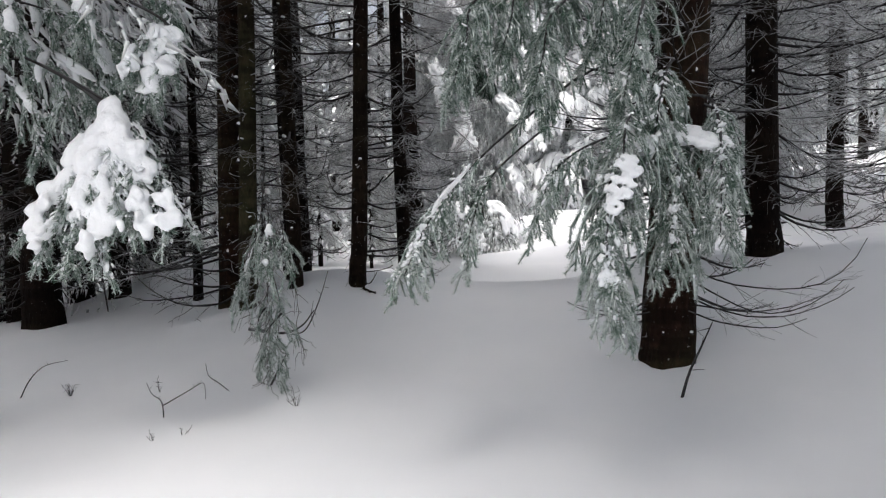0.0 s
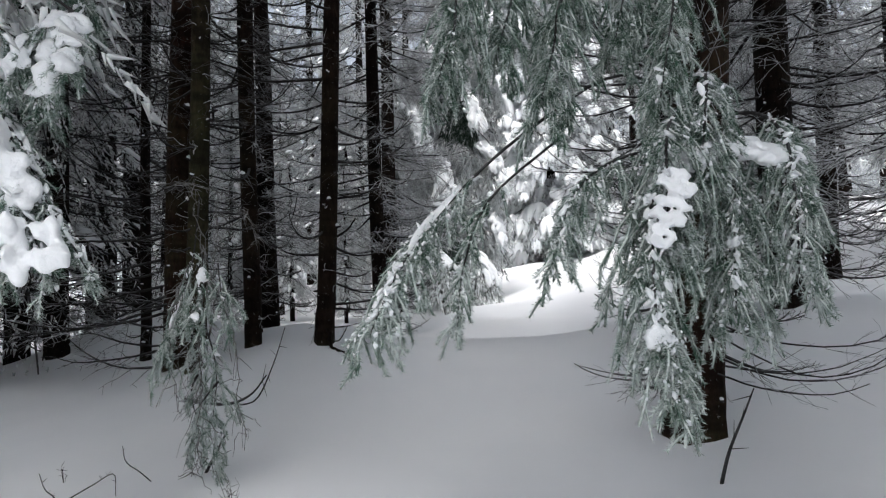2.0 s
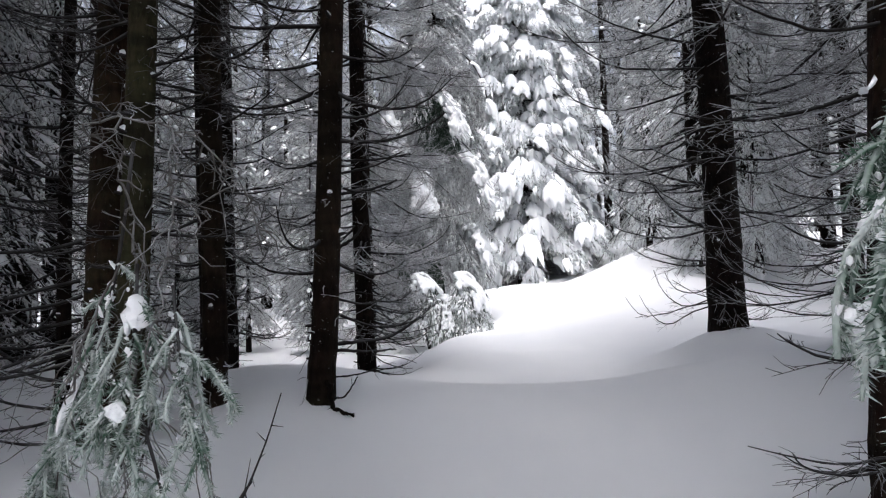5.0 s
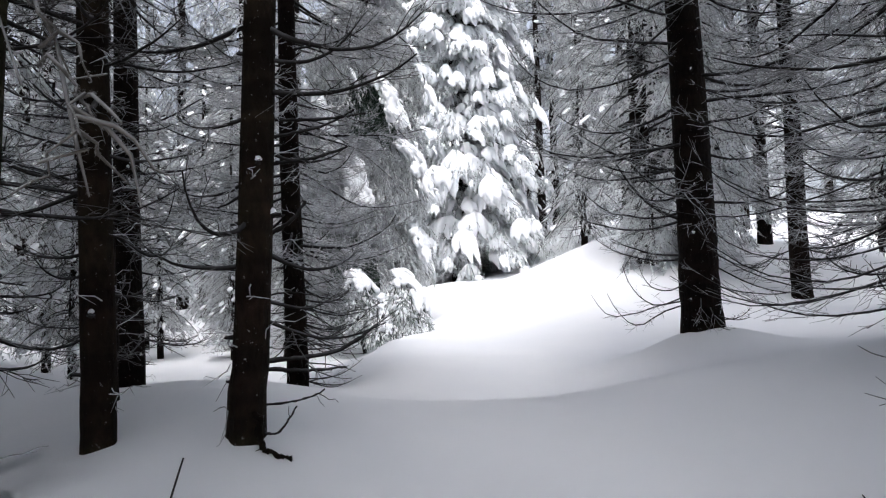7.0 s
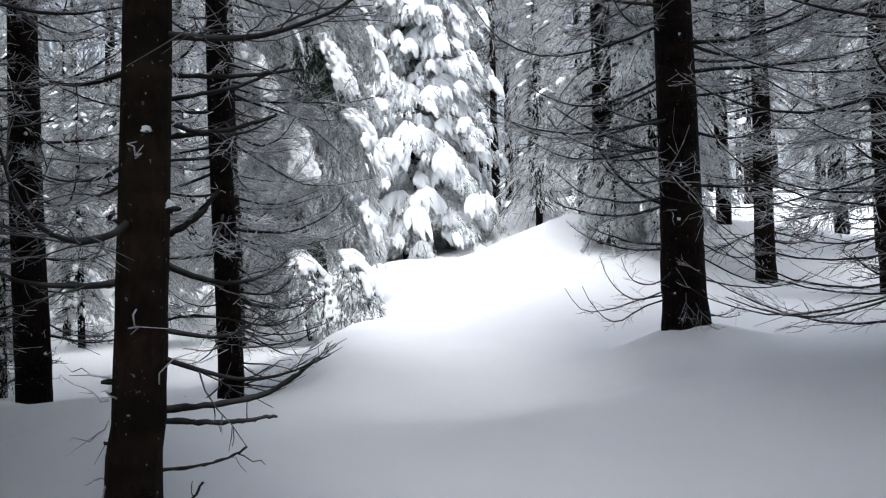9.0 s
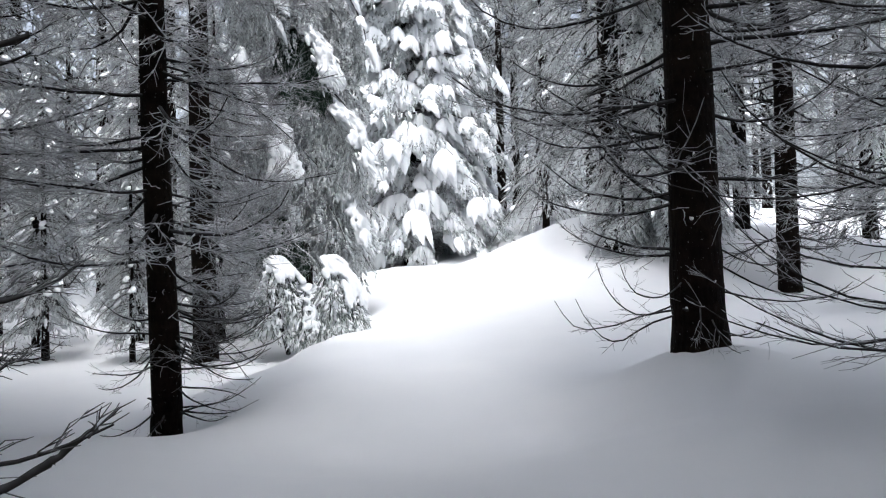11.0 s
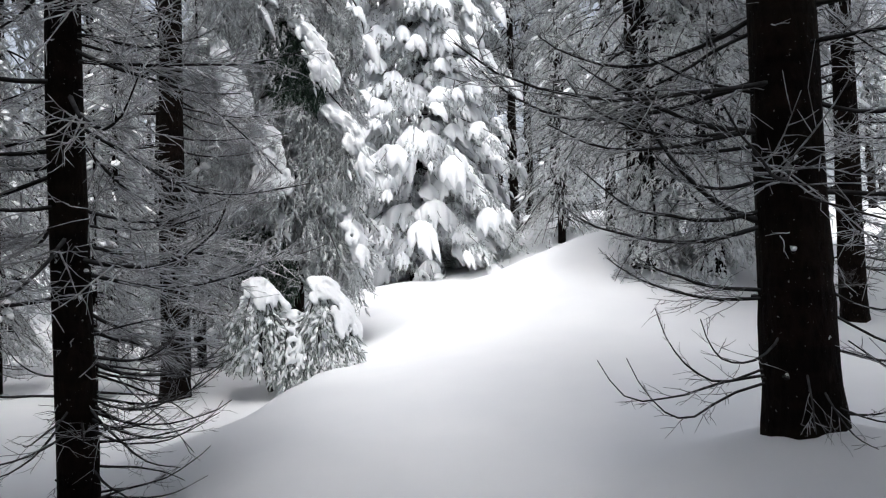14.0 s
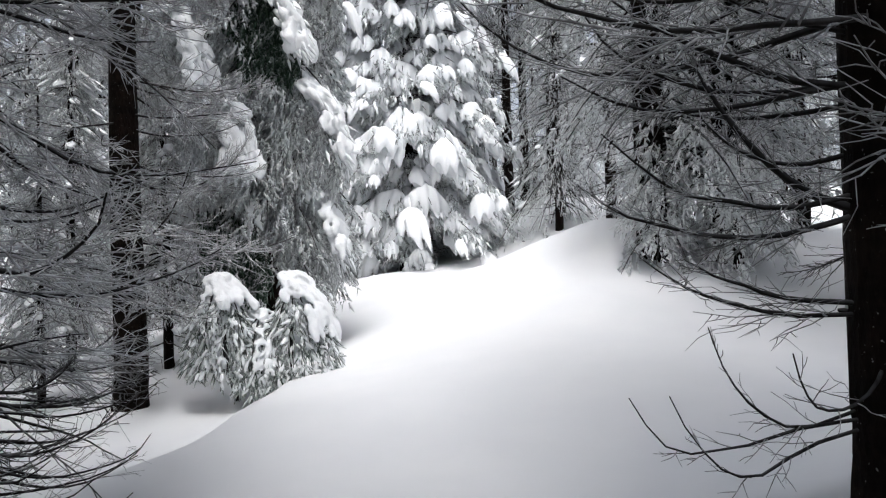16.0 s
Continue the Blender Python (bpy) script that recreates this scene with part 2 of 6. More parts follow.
def cap(buf, place, az, width, length, thick, rng, steep=0.8, na=19, nb=11):
    """A pillow of snow bent over the end of a bough: domed, with a lower edge of blunt fingers."""
    u, v = np.linspace(-1, 1, na)[None], np.linspace(0, 1, nb)[:, None]
    nf, ph = rng.uniform(0.14, 0.24) * (na - 1), rng.uniform(0, 6.28)
    fing = 0.5 + 0.5 * np.cos(np.pi * nf * u + ph + 0.5 * np.sin(3 * u + ph))
    ln = length * np.sqrt(1 - 0.8 * u**2) * (0.66 + 0.36 * fing) * (1 + 0.12 * np.sin(2.1 * u + ph * 1.7))
    bump = 1 + 0.16 * np.sin(4.2 * u + 3 * v + ph * 2) + 0.13 * np.sin(6.5 * v - 5 * u + ph * 3)
    bias = rng.uniform(-0.2, 0.2)
    x = ln * (v - 0.3 * v**2)
    y = width / 2 * (u + bias * v) * (0.5 + 0.5 * np.sin(np.pi / 2 * np.minimum(1, 0.15 + v * 1.4)))
    z = -steep * ln * v**1.6 - 0.28 * width * u**2
    edge = np.sqrt(np.clip(1 - u**2, 0, 1))
    h = thick * edge * np.sin(np.pi * (0.06 + 0.9 * v)) ** 0.65 * bump * (1 - 0.5 * (1 - fing) * v)
    rings = []
    for s in (1.0, -0.35):
        tilt = steep * 1.3 * v**0.6
        px = x + s * h * np.sin(np.arctan(tilt))
        pz = z + s * h * np.cos(np.arctan(tilt))
        rings.append(np.stack([px * np.cos(az) - y * np.sin(az), px * np.sin(az) + y * np.cos(az), pz], -1) + np.asarray(place))
    v3 = np.concatenate([r.reshape(-1, 3) for r in rings])
    i = (np.arange(nb - 1)[:, None] * na + np.arange(na - 1)).ravel()
    k = na * nb
    q = [np.stack([i, i + 1, i + na + 1, i + na], -1), np.stack([i + k, i + k + na, i + k + na + 1, i + k + 1], -1)]
    for e in (np.arange(na), np.arange(na) + (nb - 1) * na, np.arange(nb) * na, np.arange(nb) * na + na - 1):
        q.append(np.stack([e[:-1], e[1:], e[1:] + k, e[:-1] + k], -1))
    buf.add(v3, quads=np.concatenate(q))


def lumps(buf, centre, u, half, rng, lat=6, lon=10, rough=0.22, flat=0.35, slot=0):
    """Lumpy pillows of snow: centre (n, 3), long axis u (n, 3), half sizes (n, 3) along, across, up."""
    centre, u, half = np.asarray(centre, float), unit(np.asarray(u, float)), np.asarray(half, float)
    side = unit(np.cross((0, 0, 1.0), u))
    top = np.cross(u, side)
    th = np.linspace(0, np.pi, lat + 1)
    ph = np.arange(lon) * 2 * np.pi / lon
    sx = np.sin(th)[:, None] * np.cos(ph)
    sy = np.sin(th)[:, None] * np.sin(ph)
    sz = np.cos(th)[:, None] * np.ones(lon)
    sz = np.where(sz < 0, sz * flat, sz)
    s = np.stack([sx, sy, sz], -1).reshape(-1, 3)
    n, m = len(centre), len(s)
    f = rng.normal(0, 1, (n, 4, 3)) * 2.6
    wob = sum(np.sin(np.einsum("mj,nj->nm", s, f[:, c]) + rng.uniform(0, 6.28, (n, 1))) for c in range(4)) / 2.6
    scale = (1 + rough * wob)[..., None]
    p = s[None] * scale * half[:, None]
    v = centre[:, None] + p[..., :1] * u[:, None] + p[..., 1:2] * side[:, None] + p[..., 2:] * top[:, None]
    i = np.arange(n)[:, None, None] * m + np.arange(lat)[None, :, None] * lon
    a = np.arange(lon)[None, None]
    b = (a + 1) % lon
    buf.add(v, quads=np.stack([i + a, i + b, i + lon + b, i + lon + a], -1), slot=slot)


def slab(buf, path, az, width, thick, rng, around=16, rough=0.16):
    """A long lumpy drape of snow along a path that falls in the direction az; width and thick along it."""
    p = np.asarray(path, float)
    k = len(p)
    tan = unit(np.gradient(p, axis=0))
    side = np.array([-np.sin(az), np.cos(az), 0.0])
    nor = unit(np.cross(tan, side))
    nor = nor * np.where(nor[:, 2:] + 1e-6 < 0, -1.0, 1.0)
    ang = np.arange(around) * 2 * np.pi / around
    s = np.linspace(0, 1, k)[:, None]
    wob = np.zeros((k, around))
    for f1, f2, am in ((3, 1, 1.0), (6, 2, 0.8), (10, 3, 0.7), (17, 5, 0.5), (24, 4, 0.35)):
        wob += am * np.sin(f1 * s * rng.uniform(0.7, 1.3) + f2 * ang + rng.uniform(0, 6.28))
    cap = np.sqrt(np.clip(np.sin(np.pi * np.clip(s * 0.96 + 0.02, 0, 1)) * 1.6, 0.02, 1))
    r = (1 + rough * wob / 1.6) * cap
    up = np.sin(ang)
    up = np.where(up < 0, up * 0.3, up)
    w, h = np.broadcast_to(width, k)[:, None], np.broadcast_to(thick, k)[:, None]
    drop = -0.55 * np.abs(np.cos(ang)) ** 2 * w * r
    v = p[:, None] + side * (w * r * np.cos(ang))[..., None] + nor[:, None] * (h * r * up)[..., None]
    v[..., 2] += drop * 0.5
    i = np.arange(k - 1)[:, None] * around
    a = np.arange(around)[None]
    q = np.stack([i + a, i + (a + 1) % around, i + around + (a + 1) % around, i + around + a], -1)
    ends = [p[:1] , p[-1:]]
    n0 = k * around
    cap_t = [(n0, (c + 1) % around, c) for c in range(around)] + [(n0 + 1, (k - 1) * around + c, (k - 1) * around + (c + 1) % around) for c in range(around)]
    buf.add(np.concatenate([v.reshape(-1, 3), *ends]), tris=cap_t, quads=q)


def needles(buf, base, axis, length, rng, per=40, size=0.017, width=0.0034, bend=0.25, slot=0):
    """Needle by needle, the coats of many twigs at once."""
    base, axis = np.asarray(base, float), unit(np.asarray(axis, float))
    n = len(base)
    length = np.broadcast_to(length, n)
    t = np.sort(rng.uniform(0.0, 1.0, (n, per)), 1)
    p = base[:, None] + axis[:, None] * (length[:, None] * t)[..., None]
    p[..., 2] -= bend * (t**2) * length[:, None]
    out = unit(np.cross(axis[:, None], rng.normal(0, 1, (n, per, 3))))
    d = unit(out * 0.85 + axis[:, None] * rng.uniform(0.3, 0.9, (n, per, 1)))
    w = np.cross(d, out + 0.3 * rng.normal(0, 1, out.shape))
    w = unit(w) * (width * rng.uniform(0.7, 1.3, (n, per, 1)))
    tip = p + d * (size * rng.uniform(0.7, 1.25, (n, per, 1)))
    v = np.stack([p - w * 0.5, p + w * 0.5, tip], 2).reshape(-1, 3)
    buf.add(v, tris=np.arange(len(v)).reshape(-1, 3), slot=slot)


def curve_through(points, k):
    """k places along a smooth curve through a few points."""
    p = np.asarray(points, float)
    p = np.concatenate([[2 * p[0] - p[1]], p, [2 * p[-1] - p[-2]]])
    t = np.linspace(0, len(p) - 3 - 1e-6, k)
    i = t.astype(int)
    f = (t - i)[:, None]
    a, b, c, d = p[i], p[i + 1], p[i + 2], p[i + 3]
    return 0.5 * (2 * b + (c - a) * f + (2 * a - 5 * b + 4 * c - d) * f**2 + (3 * b - a - 3 * c + d) * f**3)


# ---- plan ----
# name: x, y, ground, diameter above the flare, lean in x and y (metres a metre)
TREES = {
    "A": (-1.655, 6.76, 0.49, 0.176, 0.041, -0.009),
    "B": (-1.89, 11.21, 0.0, 0.254, -0.012, -0.045),
    "C": (2.29, 9.84, 0.62, 0.397, -0.013, 0.0),
    "D": (1.24, 5.51, 0.08, 0.435, 0.056, 0.013),
    "E": (6.66, 14.49, 1.00, 0.34, 0.006, 0.0),
    "F": (-3.04, 6.82, 0.37, 0.30, 0.012, 0.0),
    "F2": (-2.70, 6.41, 0.38, 0.19, 0.014, 0.0),
    "G": (-2.36, 6.87, 0.55, 0.165, -0.016, 0.0),
    "G2": (-3.95, 11.93, 0.10, 0.35, -0.022, 0.0),
    "G3": (-2.96, 8.50, 0.52, 0.2, -0.026, 0.0),
    "H": (-5.40, 6.96, 0.15, 0.42, 0.0, 0.0),
    "I": (-4.3, 8.5, 0.2, 0.13, 0.0, 0.0),
    "K": (2.61, 7.20, 0.88, 0.34, -0.012, 0.0),
    "R": (6.40, 11.70, 0.95, 0.28, -0.01, 0.0),
    "J": (-2.46, 16.13, 0.15, 0.40, -0.01, 0.0),
    "M": (4.75, 16.85, 1.85, 0.34, 0.0, 0.0),
    "N": (5.60, 16.30, 1.72, 0.18, 0.0, 0.0),
}
# further spot heights of the snow: x, y, z
SPOTS = [
    (0, 0, 0.0), (-1.4, 4.1, 0.05), (-3.4, 4.6, -0.05), (1.16, 4.7, -0.02), (-2.08, 7.55, 0.62), (0.2, 8.0, 0.5), (0.3, 12.0, 0.52),
    (-0.3, 15.7, 0.46), (1.8, 14.0, 0.8), (4.6, 17.9, 2.4), (5.9, 23.9, 2.9), (1.5, 25.3, 1.77), (1.2, 19.5, 1.05), (-6, 16, 0.1),
    (-6, 2, -0.1), (3.5, 2, -0.1), (4.6, 5.2, 0.5), (10, 10, 1.3), (12, 20, 2.3), (12, 30, 3.9), (-3, 25, 1.0), (-9, 25, 0.8), (3, 38, 3.9),
    (-3, -7, -0.2), (4, -7, -0.2), (6.5, 31, 4.0), (3.0, 28.5, 1.9), (-0.55, 13.5, 0.5), (-1.75, 13.5, 0.16), (-0.85, 11.2, 0.46), (-1.9, 15.0, 0.15), (-4.9, 9.7, 0.74), (-7.0, 9.5, 0.05), (-2.7, 9.1, 0.62),
]
_c = np.array([t[:3] for t in TREES.values()] + SPOTS, float)


def _kernel(r2):
    return 0.5 * r2 * np.log(r2 + 1e-9)


_r2 = ((_c[:, None, :2] - _c[None, :, :2]) ** 2).sum(-1)
_n = len(_c)
_lin = np.c_[np.ones(_n), _c[:, :2]]
_sys = np.block([[_kernel(_r2) + np.eye(_n) * 0.12, _lin], [_lin.T, np.zeros((3, 3))]])
_w = np.linalg.solve(_sys, np.r_[_c[:, 2], 0, 0, 0])
# small mounds on the snow: x, y, height, width
MOUNDS = [(5.1, 23.2, -1.15, 2.7), (6.4, 20.2, -0.5, 1.8), (2.3, 9.85, 0.42, 0.82), (2.3, 9.9, -0.15, 2.2), (-1.7, 6.85, 0.1, 0.6), (4.5, 18.0, 0.12, 0.7), (-2.25, 7.7, 0.1, 0.5), (-4.9, 9.8, 0.1, 0.8), (1.2, 8.3, 0.06, 0.8), (3.2, 15.6, 0.16, 0.8),
          (-0.1, 7.8, 0.05, 0.9), (-0.7, 9.3, -0.19, 1.0), (0.6, 9.7, -0.21, 1.2)]


def ground(x, y):
    """Height of the snow."""
    x, y = np.asarray(x, float), np.asarray(y, float)
    shape = np.broadcast(x, y).shape
    p = np.stack([np.broadcast_to(x, shape).ravel(), np.broadcast_to(y, shape).ravel()], -1)
    near = p.copy()
    near[:, 0] = np.clip(near[:, 0], -14, 16)
    near[:, 1] = np.clip(near[:, 1], -12, 42)
    z = np.zeros(len(p))
    for s in range(0, len(p), 20000):
        q = near[s : s + 20000]
        z[s : s + 20000] = _kernel(((q[:, None] - _c[None, :, :2]) ** 2).sum(-1)) @ _w[:_n] + _w[_n] + q @ _w[_n + 1 :]
    z = z.clip(-1.5, 7)
    away = np.linalg.norm(p - near, axis=1)
    z += away * 0.03
    for mx, my, mh, mw in MOUNDS:
        z += mh * np.exp(-((p[:, 0] - mx) ** 2 + (p[:, 1] - my) ** 2) / (2 * mw * mw / 2.2))
    X, Y = p[:, 0], p[:, 1]
    # the drifted lip of snow above the hollow
    lip = np.logaddexp((X + 0.66 + 0.2 * (15.6 - Y)) * 8, (13.15 + 0.05 * (X + 1.2) - Y) * 6) / 8
    z += 0.15 * np.tanh(lip / 0.2) * np.exp(-((lip / 0.9) ** 2)) / (1 + np.exp((Y - 15.8) * 5)) / (1 + np.exp(-(X + 2.3) * 4))
    z += 0.016 * np.sin(1.3 * X + 0.8 * Y) + 0.013 * np.sin(-0.9 * X + 1.9 * Y + 1) + 0.007 * np.sin(3.1 * X + 2.3 * Y + 2) * np.sin(1.1 * Y)
    return z.reshape(shape)


def gz(x, y):
    return float(ground(x, y))


# ---- snow cover ----
def stretch(lo, hi, near_lo, near_hi, step, grow):
    c = list(np.arange(near_lo, near_hi + step / 2, step))
    s = step
    while c[-1] < hi:
        s *= grow
        c.append(c[-1] + s)
    s = step
    while c[0] > lo:
        s *= grow
        c.insert(0, c[0] - s)
    return np.array(c)


gx, gy = stretch(-400, 400, -7, 9, 0.12, 1.08), stretch(-300, 500, -1, 20, 0.12, 1.08)
GX, GY = np.meshgrid(gx, gy)
b = Buf()
ni, nj = len(gx), len(gy)
ii = (np.arange(nj - 1)[:, None] * ni + np.arange(ni - 1)).ravel()
b.add(np.stack([GX, GY, ground(GX, GY)], -1), quads=np.stack([ii, ii + 1, ii + ni + 1, ii + ni], -1))
snow_ground = new("ground", b.mesh("ground", SNOW))
tagged(snow_ground, "deep smooth untrodden snow covering the forest floor", "snow", kind="structure")

# ---- spruce trees ----
def rot_about_z(a, ang):
    c, s = np.cos(ang), np.sin(ang)
    return np.stack([a[..., 0] * c - a[..., 1] * s, a[..., 0] * s + a[..., 1] * c, a[..., 2]], -1)


def trunk_line(tree, z):
    """Centre of a leaning trunk at height z over its base, in the tree's own space."""
    z = np.asarray(z, float)
    return np.stack([tree[4] * z, tree[5] * z, z], -1)


def trunk_radius(d, z, top):
    z = np.asarray(z, float)
    flare = 0.035 * np.exp(-np.maximum(z, -0.2) / 0.2)
    return d / 2 * (np.clip(1 - 0.75 * np.maximum(z, 0) / top, 0.08, 1) + flare)


def trunk_mesh(tree, top, rng, sides=16, rings=46):
    """A tapered bole with a root flare and shallow bumps where branches broke off."""
    z = np.r_[-0.5, -0.2, np.linspace(0, 1.0, 10), np.linspace(1.15, top, rings - 12)]
    c = trunk_line(tree, z)
    c[:, 0] += 0.012 * np.sin(z * 1.1 + rng.uniform(0, 6)) * (z > 0.3)
    ang = np.arange(sides) * 2 * np.pi / sides
    r = trunk_radius(tree[3], z, top)[:, None] * np.ones(sides)
    toes, ph = rng.integers(4, 6), rng.uniform(0, 6)
    r *= 1 + 0.1 * np.exp(-np.maximum(z, 0) / 0.16)[:, None] * np.cos(toes * ang + ph)
    r *= 1 + rng.normal(0, 0.016, r.shape)
    v = c[:, None] + np.stack([r * np.cos(ang), r * np.sin(ang), np.zeros_like(r)], -1)
    k = len(z)
    i = np.arange(k - 1)[:, None] * sides
    a = np.arange(sides)[None]
    q = np.stack([i + a, i + (a + 1) % sides, i + sides + (a + 1) % sides, i + sides + a], -1)
    b = Buf()
    b.add(v, quads=q)
    return b


def dead_branch(rng, start, azim, length, r0, pitch0=-12, pitch1=28, dens=15, fine=3, frost=1.0, wide=0.55, line=None):
    """A bare limb with side twigs and fine twiglets. Slots: 0 wood, 1 frosted twig."""
    b = Buf()
    k = 10 if fine else 6
    s = np.linspace(0, 1, k)
    pitch = np.radians(pitch0 + (pitch1 - pitch0) * s**1.4 + np.cumsum(rng.normal(0, 3.5, k)))
    yaw = azim + np.cumsum(rng.normal(0, 0.07, k)) + rng.normal(0, 0.25) * s
    d = np.stack([np.cos(pitch) * np.cos(yaw), np.cos(pitch) * np.sin(yaw), np.sin(pitch)], -1)
    path = np.asarray(start) + np.concatenate([[np.zeros(3)], np.cumsum(d[:-1] * length / (k - 1), 0)])
    if line is not None:
        path = curve_through(line, k)
        path[1:] += np.cumsum(rng.normal(0, 0.004, (k - 1, 3)), 0)
        d = unit(np.gradient(path, axis=0))
        length = float(np.linalg.norm(np.diff(path, axis=0), axis=1).sum())
    tubes(b, path[None], (r0 * (1 - 0.84 * s) + 0.0012)[None], 5 if fine else 3, 0)
    n = max(int(length * dens), 2)
    si = np.sort(rng.uniform(0.12, 0.98, n))
    j = np.minimum((si * (k - 1)).astype(int), k - 2)
    f = (si * (k - 1) - j)[:, None]
    base, ax = path[j] * (1 - f) + path[j + 1] * f, d[j]
    turn = np.where(np.arange(n) % 2, 1, -1) * rng.uniform(0.5, 1.2, n)
    td = rot_about_z(ax, turn)
    td[:, 2] += rng.normal(0.02, 0.3, n)
    td = unit(td)
    tl = length * wide * (1.08 - si) * rng.uniform(0.3, 1.0, n) + 0.05
    tl = np.minimum(tl, 0.75)
    kt = 5 if fine else 3
    q = np.linspace(0, 1, kt)
    tp = base[:, None] + td[:, None] * (tl[:, None] * q)[..., None] + ax[:, None] * (0.22 * tl[:, None] * q**2)[..., None]
    tp += np.cumsum(rng.normal(0, 0.012, tp.shape), 1) * tl[:, None, None]* 2
    tp[..., 2] += (rng.normal(0.03, 0.16, n) * tl)[:, None] * q**2
    tubes(b, tp, (0.0022 + 0.0035 * np.minimum(tl, 0.6) / 0.6)[:, None] * frost * (1 - 0.62 * q), 3, 1)
    if fine:
        m = n * fine
        o = np.repeat(np.arange(n), fine)
        g = rng.uniform(0.15, 0.95, m)
        jj = np.minimum((g * 4).astype(int), 3)
        ff = (g * 4 - jj)[:, None]
        fb = tp[o, jj] * (1 - ff) + tp[o, jj + 1] * ff
        fd = rot_about_z(td[o], np.where(rng.random(m) < 0.5, 1, -1) * rng.uniform(0.5, 1.1, m))
        fd[:, 2] += rng.normal(0, 0.35, m)
        fd = unit(fd)
        fl = tl[o] * rng.uniform(0.18, 0.55, m) + 0.02
        h = np.linspace(0, 1, 3)
        fp = fb[:, None] + fd[:, None] * (fl[:, None] * h)[..., None]
        fp[:, 1:] += rng.normal(0, 0.06, (m, 2, 3)) * fl[:, None, None]
        tubes(b, fp, 0.0024 * frost * np.ones((m, 1)) * (1 - 0.55 * h), 3, 1)
    return b


def hanging_crown(rng, z0, z1, reach, count, fingers, buf, wood=None, droop=0.55, finger=(0.22, 0.5), thick=0.045, centre=None, slim=1.0, far=False, per=0):
    """Live boughs that arch out and down, hung with needle-coated fingers."""
    for c in range(count):
        u = (c + rng.random()) / count
        z = z0 + (z1 - z0) * u
        length = reach * max((1 - u) ** slim, 0.1) * rng.uniform(0.65, 1.15)
        az = rng.uniform(0, 2 * np.pi)
        out = np.array([np.cos(az), np.sin(az), 0.0])
        side = np.array([-out[1], out[0], 0.0])
        s = np.linspace(0, 1, 6)
        o = np.array([0, 0, z]) if centre is None else np.asarray(centre(z))
        rise = rng.uniform(-0.05, 0.3)
        path = o + out * (s * length)[:, None]
        path[:, 2] += length * (rise * s - (droop + rise) * s**2)
        if wood is not None:
            tubes(wood, path[None], (0.012 + 0.012 * length) * (1 - 0.8 * s)[None], 4)
        n = max(int(fingers * (0.35 + 0.65 * length / reach)), 4)
        t = rng.uniform(0.22, 1.0, n) ** 0.8
        j = np.minimum((t * 5).astype(int), 4)
        f = (t * 5 - j)[:, None]
        p = path[j] * (1 - f) + path[j + 1] * f
        lat = rng.uniform(-1, 1, n) * (0.38 * length) * (1.05 - 0.6 * t)
        p = p + side * lat[:, None]
        p[:, 2] -= np.abs(lat) * 0.25
        axis = out * rng.uniform(0.1, 0.8, n)[:, None] + side * np.sign(lat)[:, None] * rng.uniform(0, 0.5, n)[:, None] + np.array([0, 0, -1.0]) * rng.uniform(0.35, 1.1, n)[:, None]
        ln = rng.uniform(*finger, n)
        if per:
            sprays(buf, p, axis, ln, thick * rng.uniform(0.7, 1.2, n), rng, per)
        elif far:
            shards(buf, p, axis, ln, thick * rng.uniform(0.6, 1.3, n))
        else:
            spindles(buf, p, axis, ln, thick * rng.uniform(0.6, 1.3, n), 4, (0.0, 0.4, 1.0), (0.3, 1.0, 0.0), 0.2)


BRANCH_MATS = (WOOD, TWIG)
RIME_MATS = (WOOD, FROSTED)
# limbs whose twig colour already holds the shade of the wood
DARK_MATS = (WOOD, SHADE_TONED_TWIG)


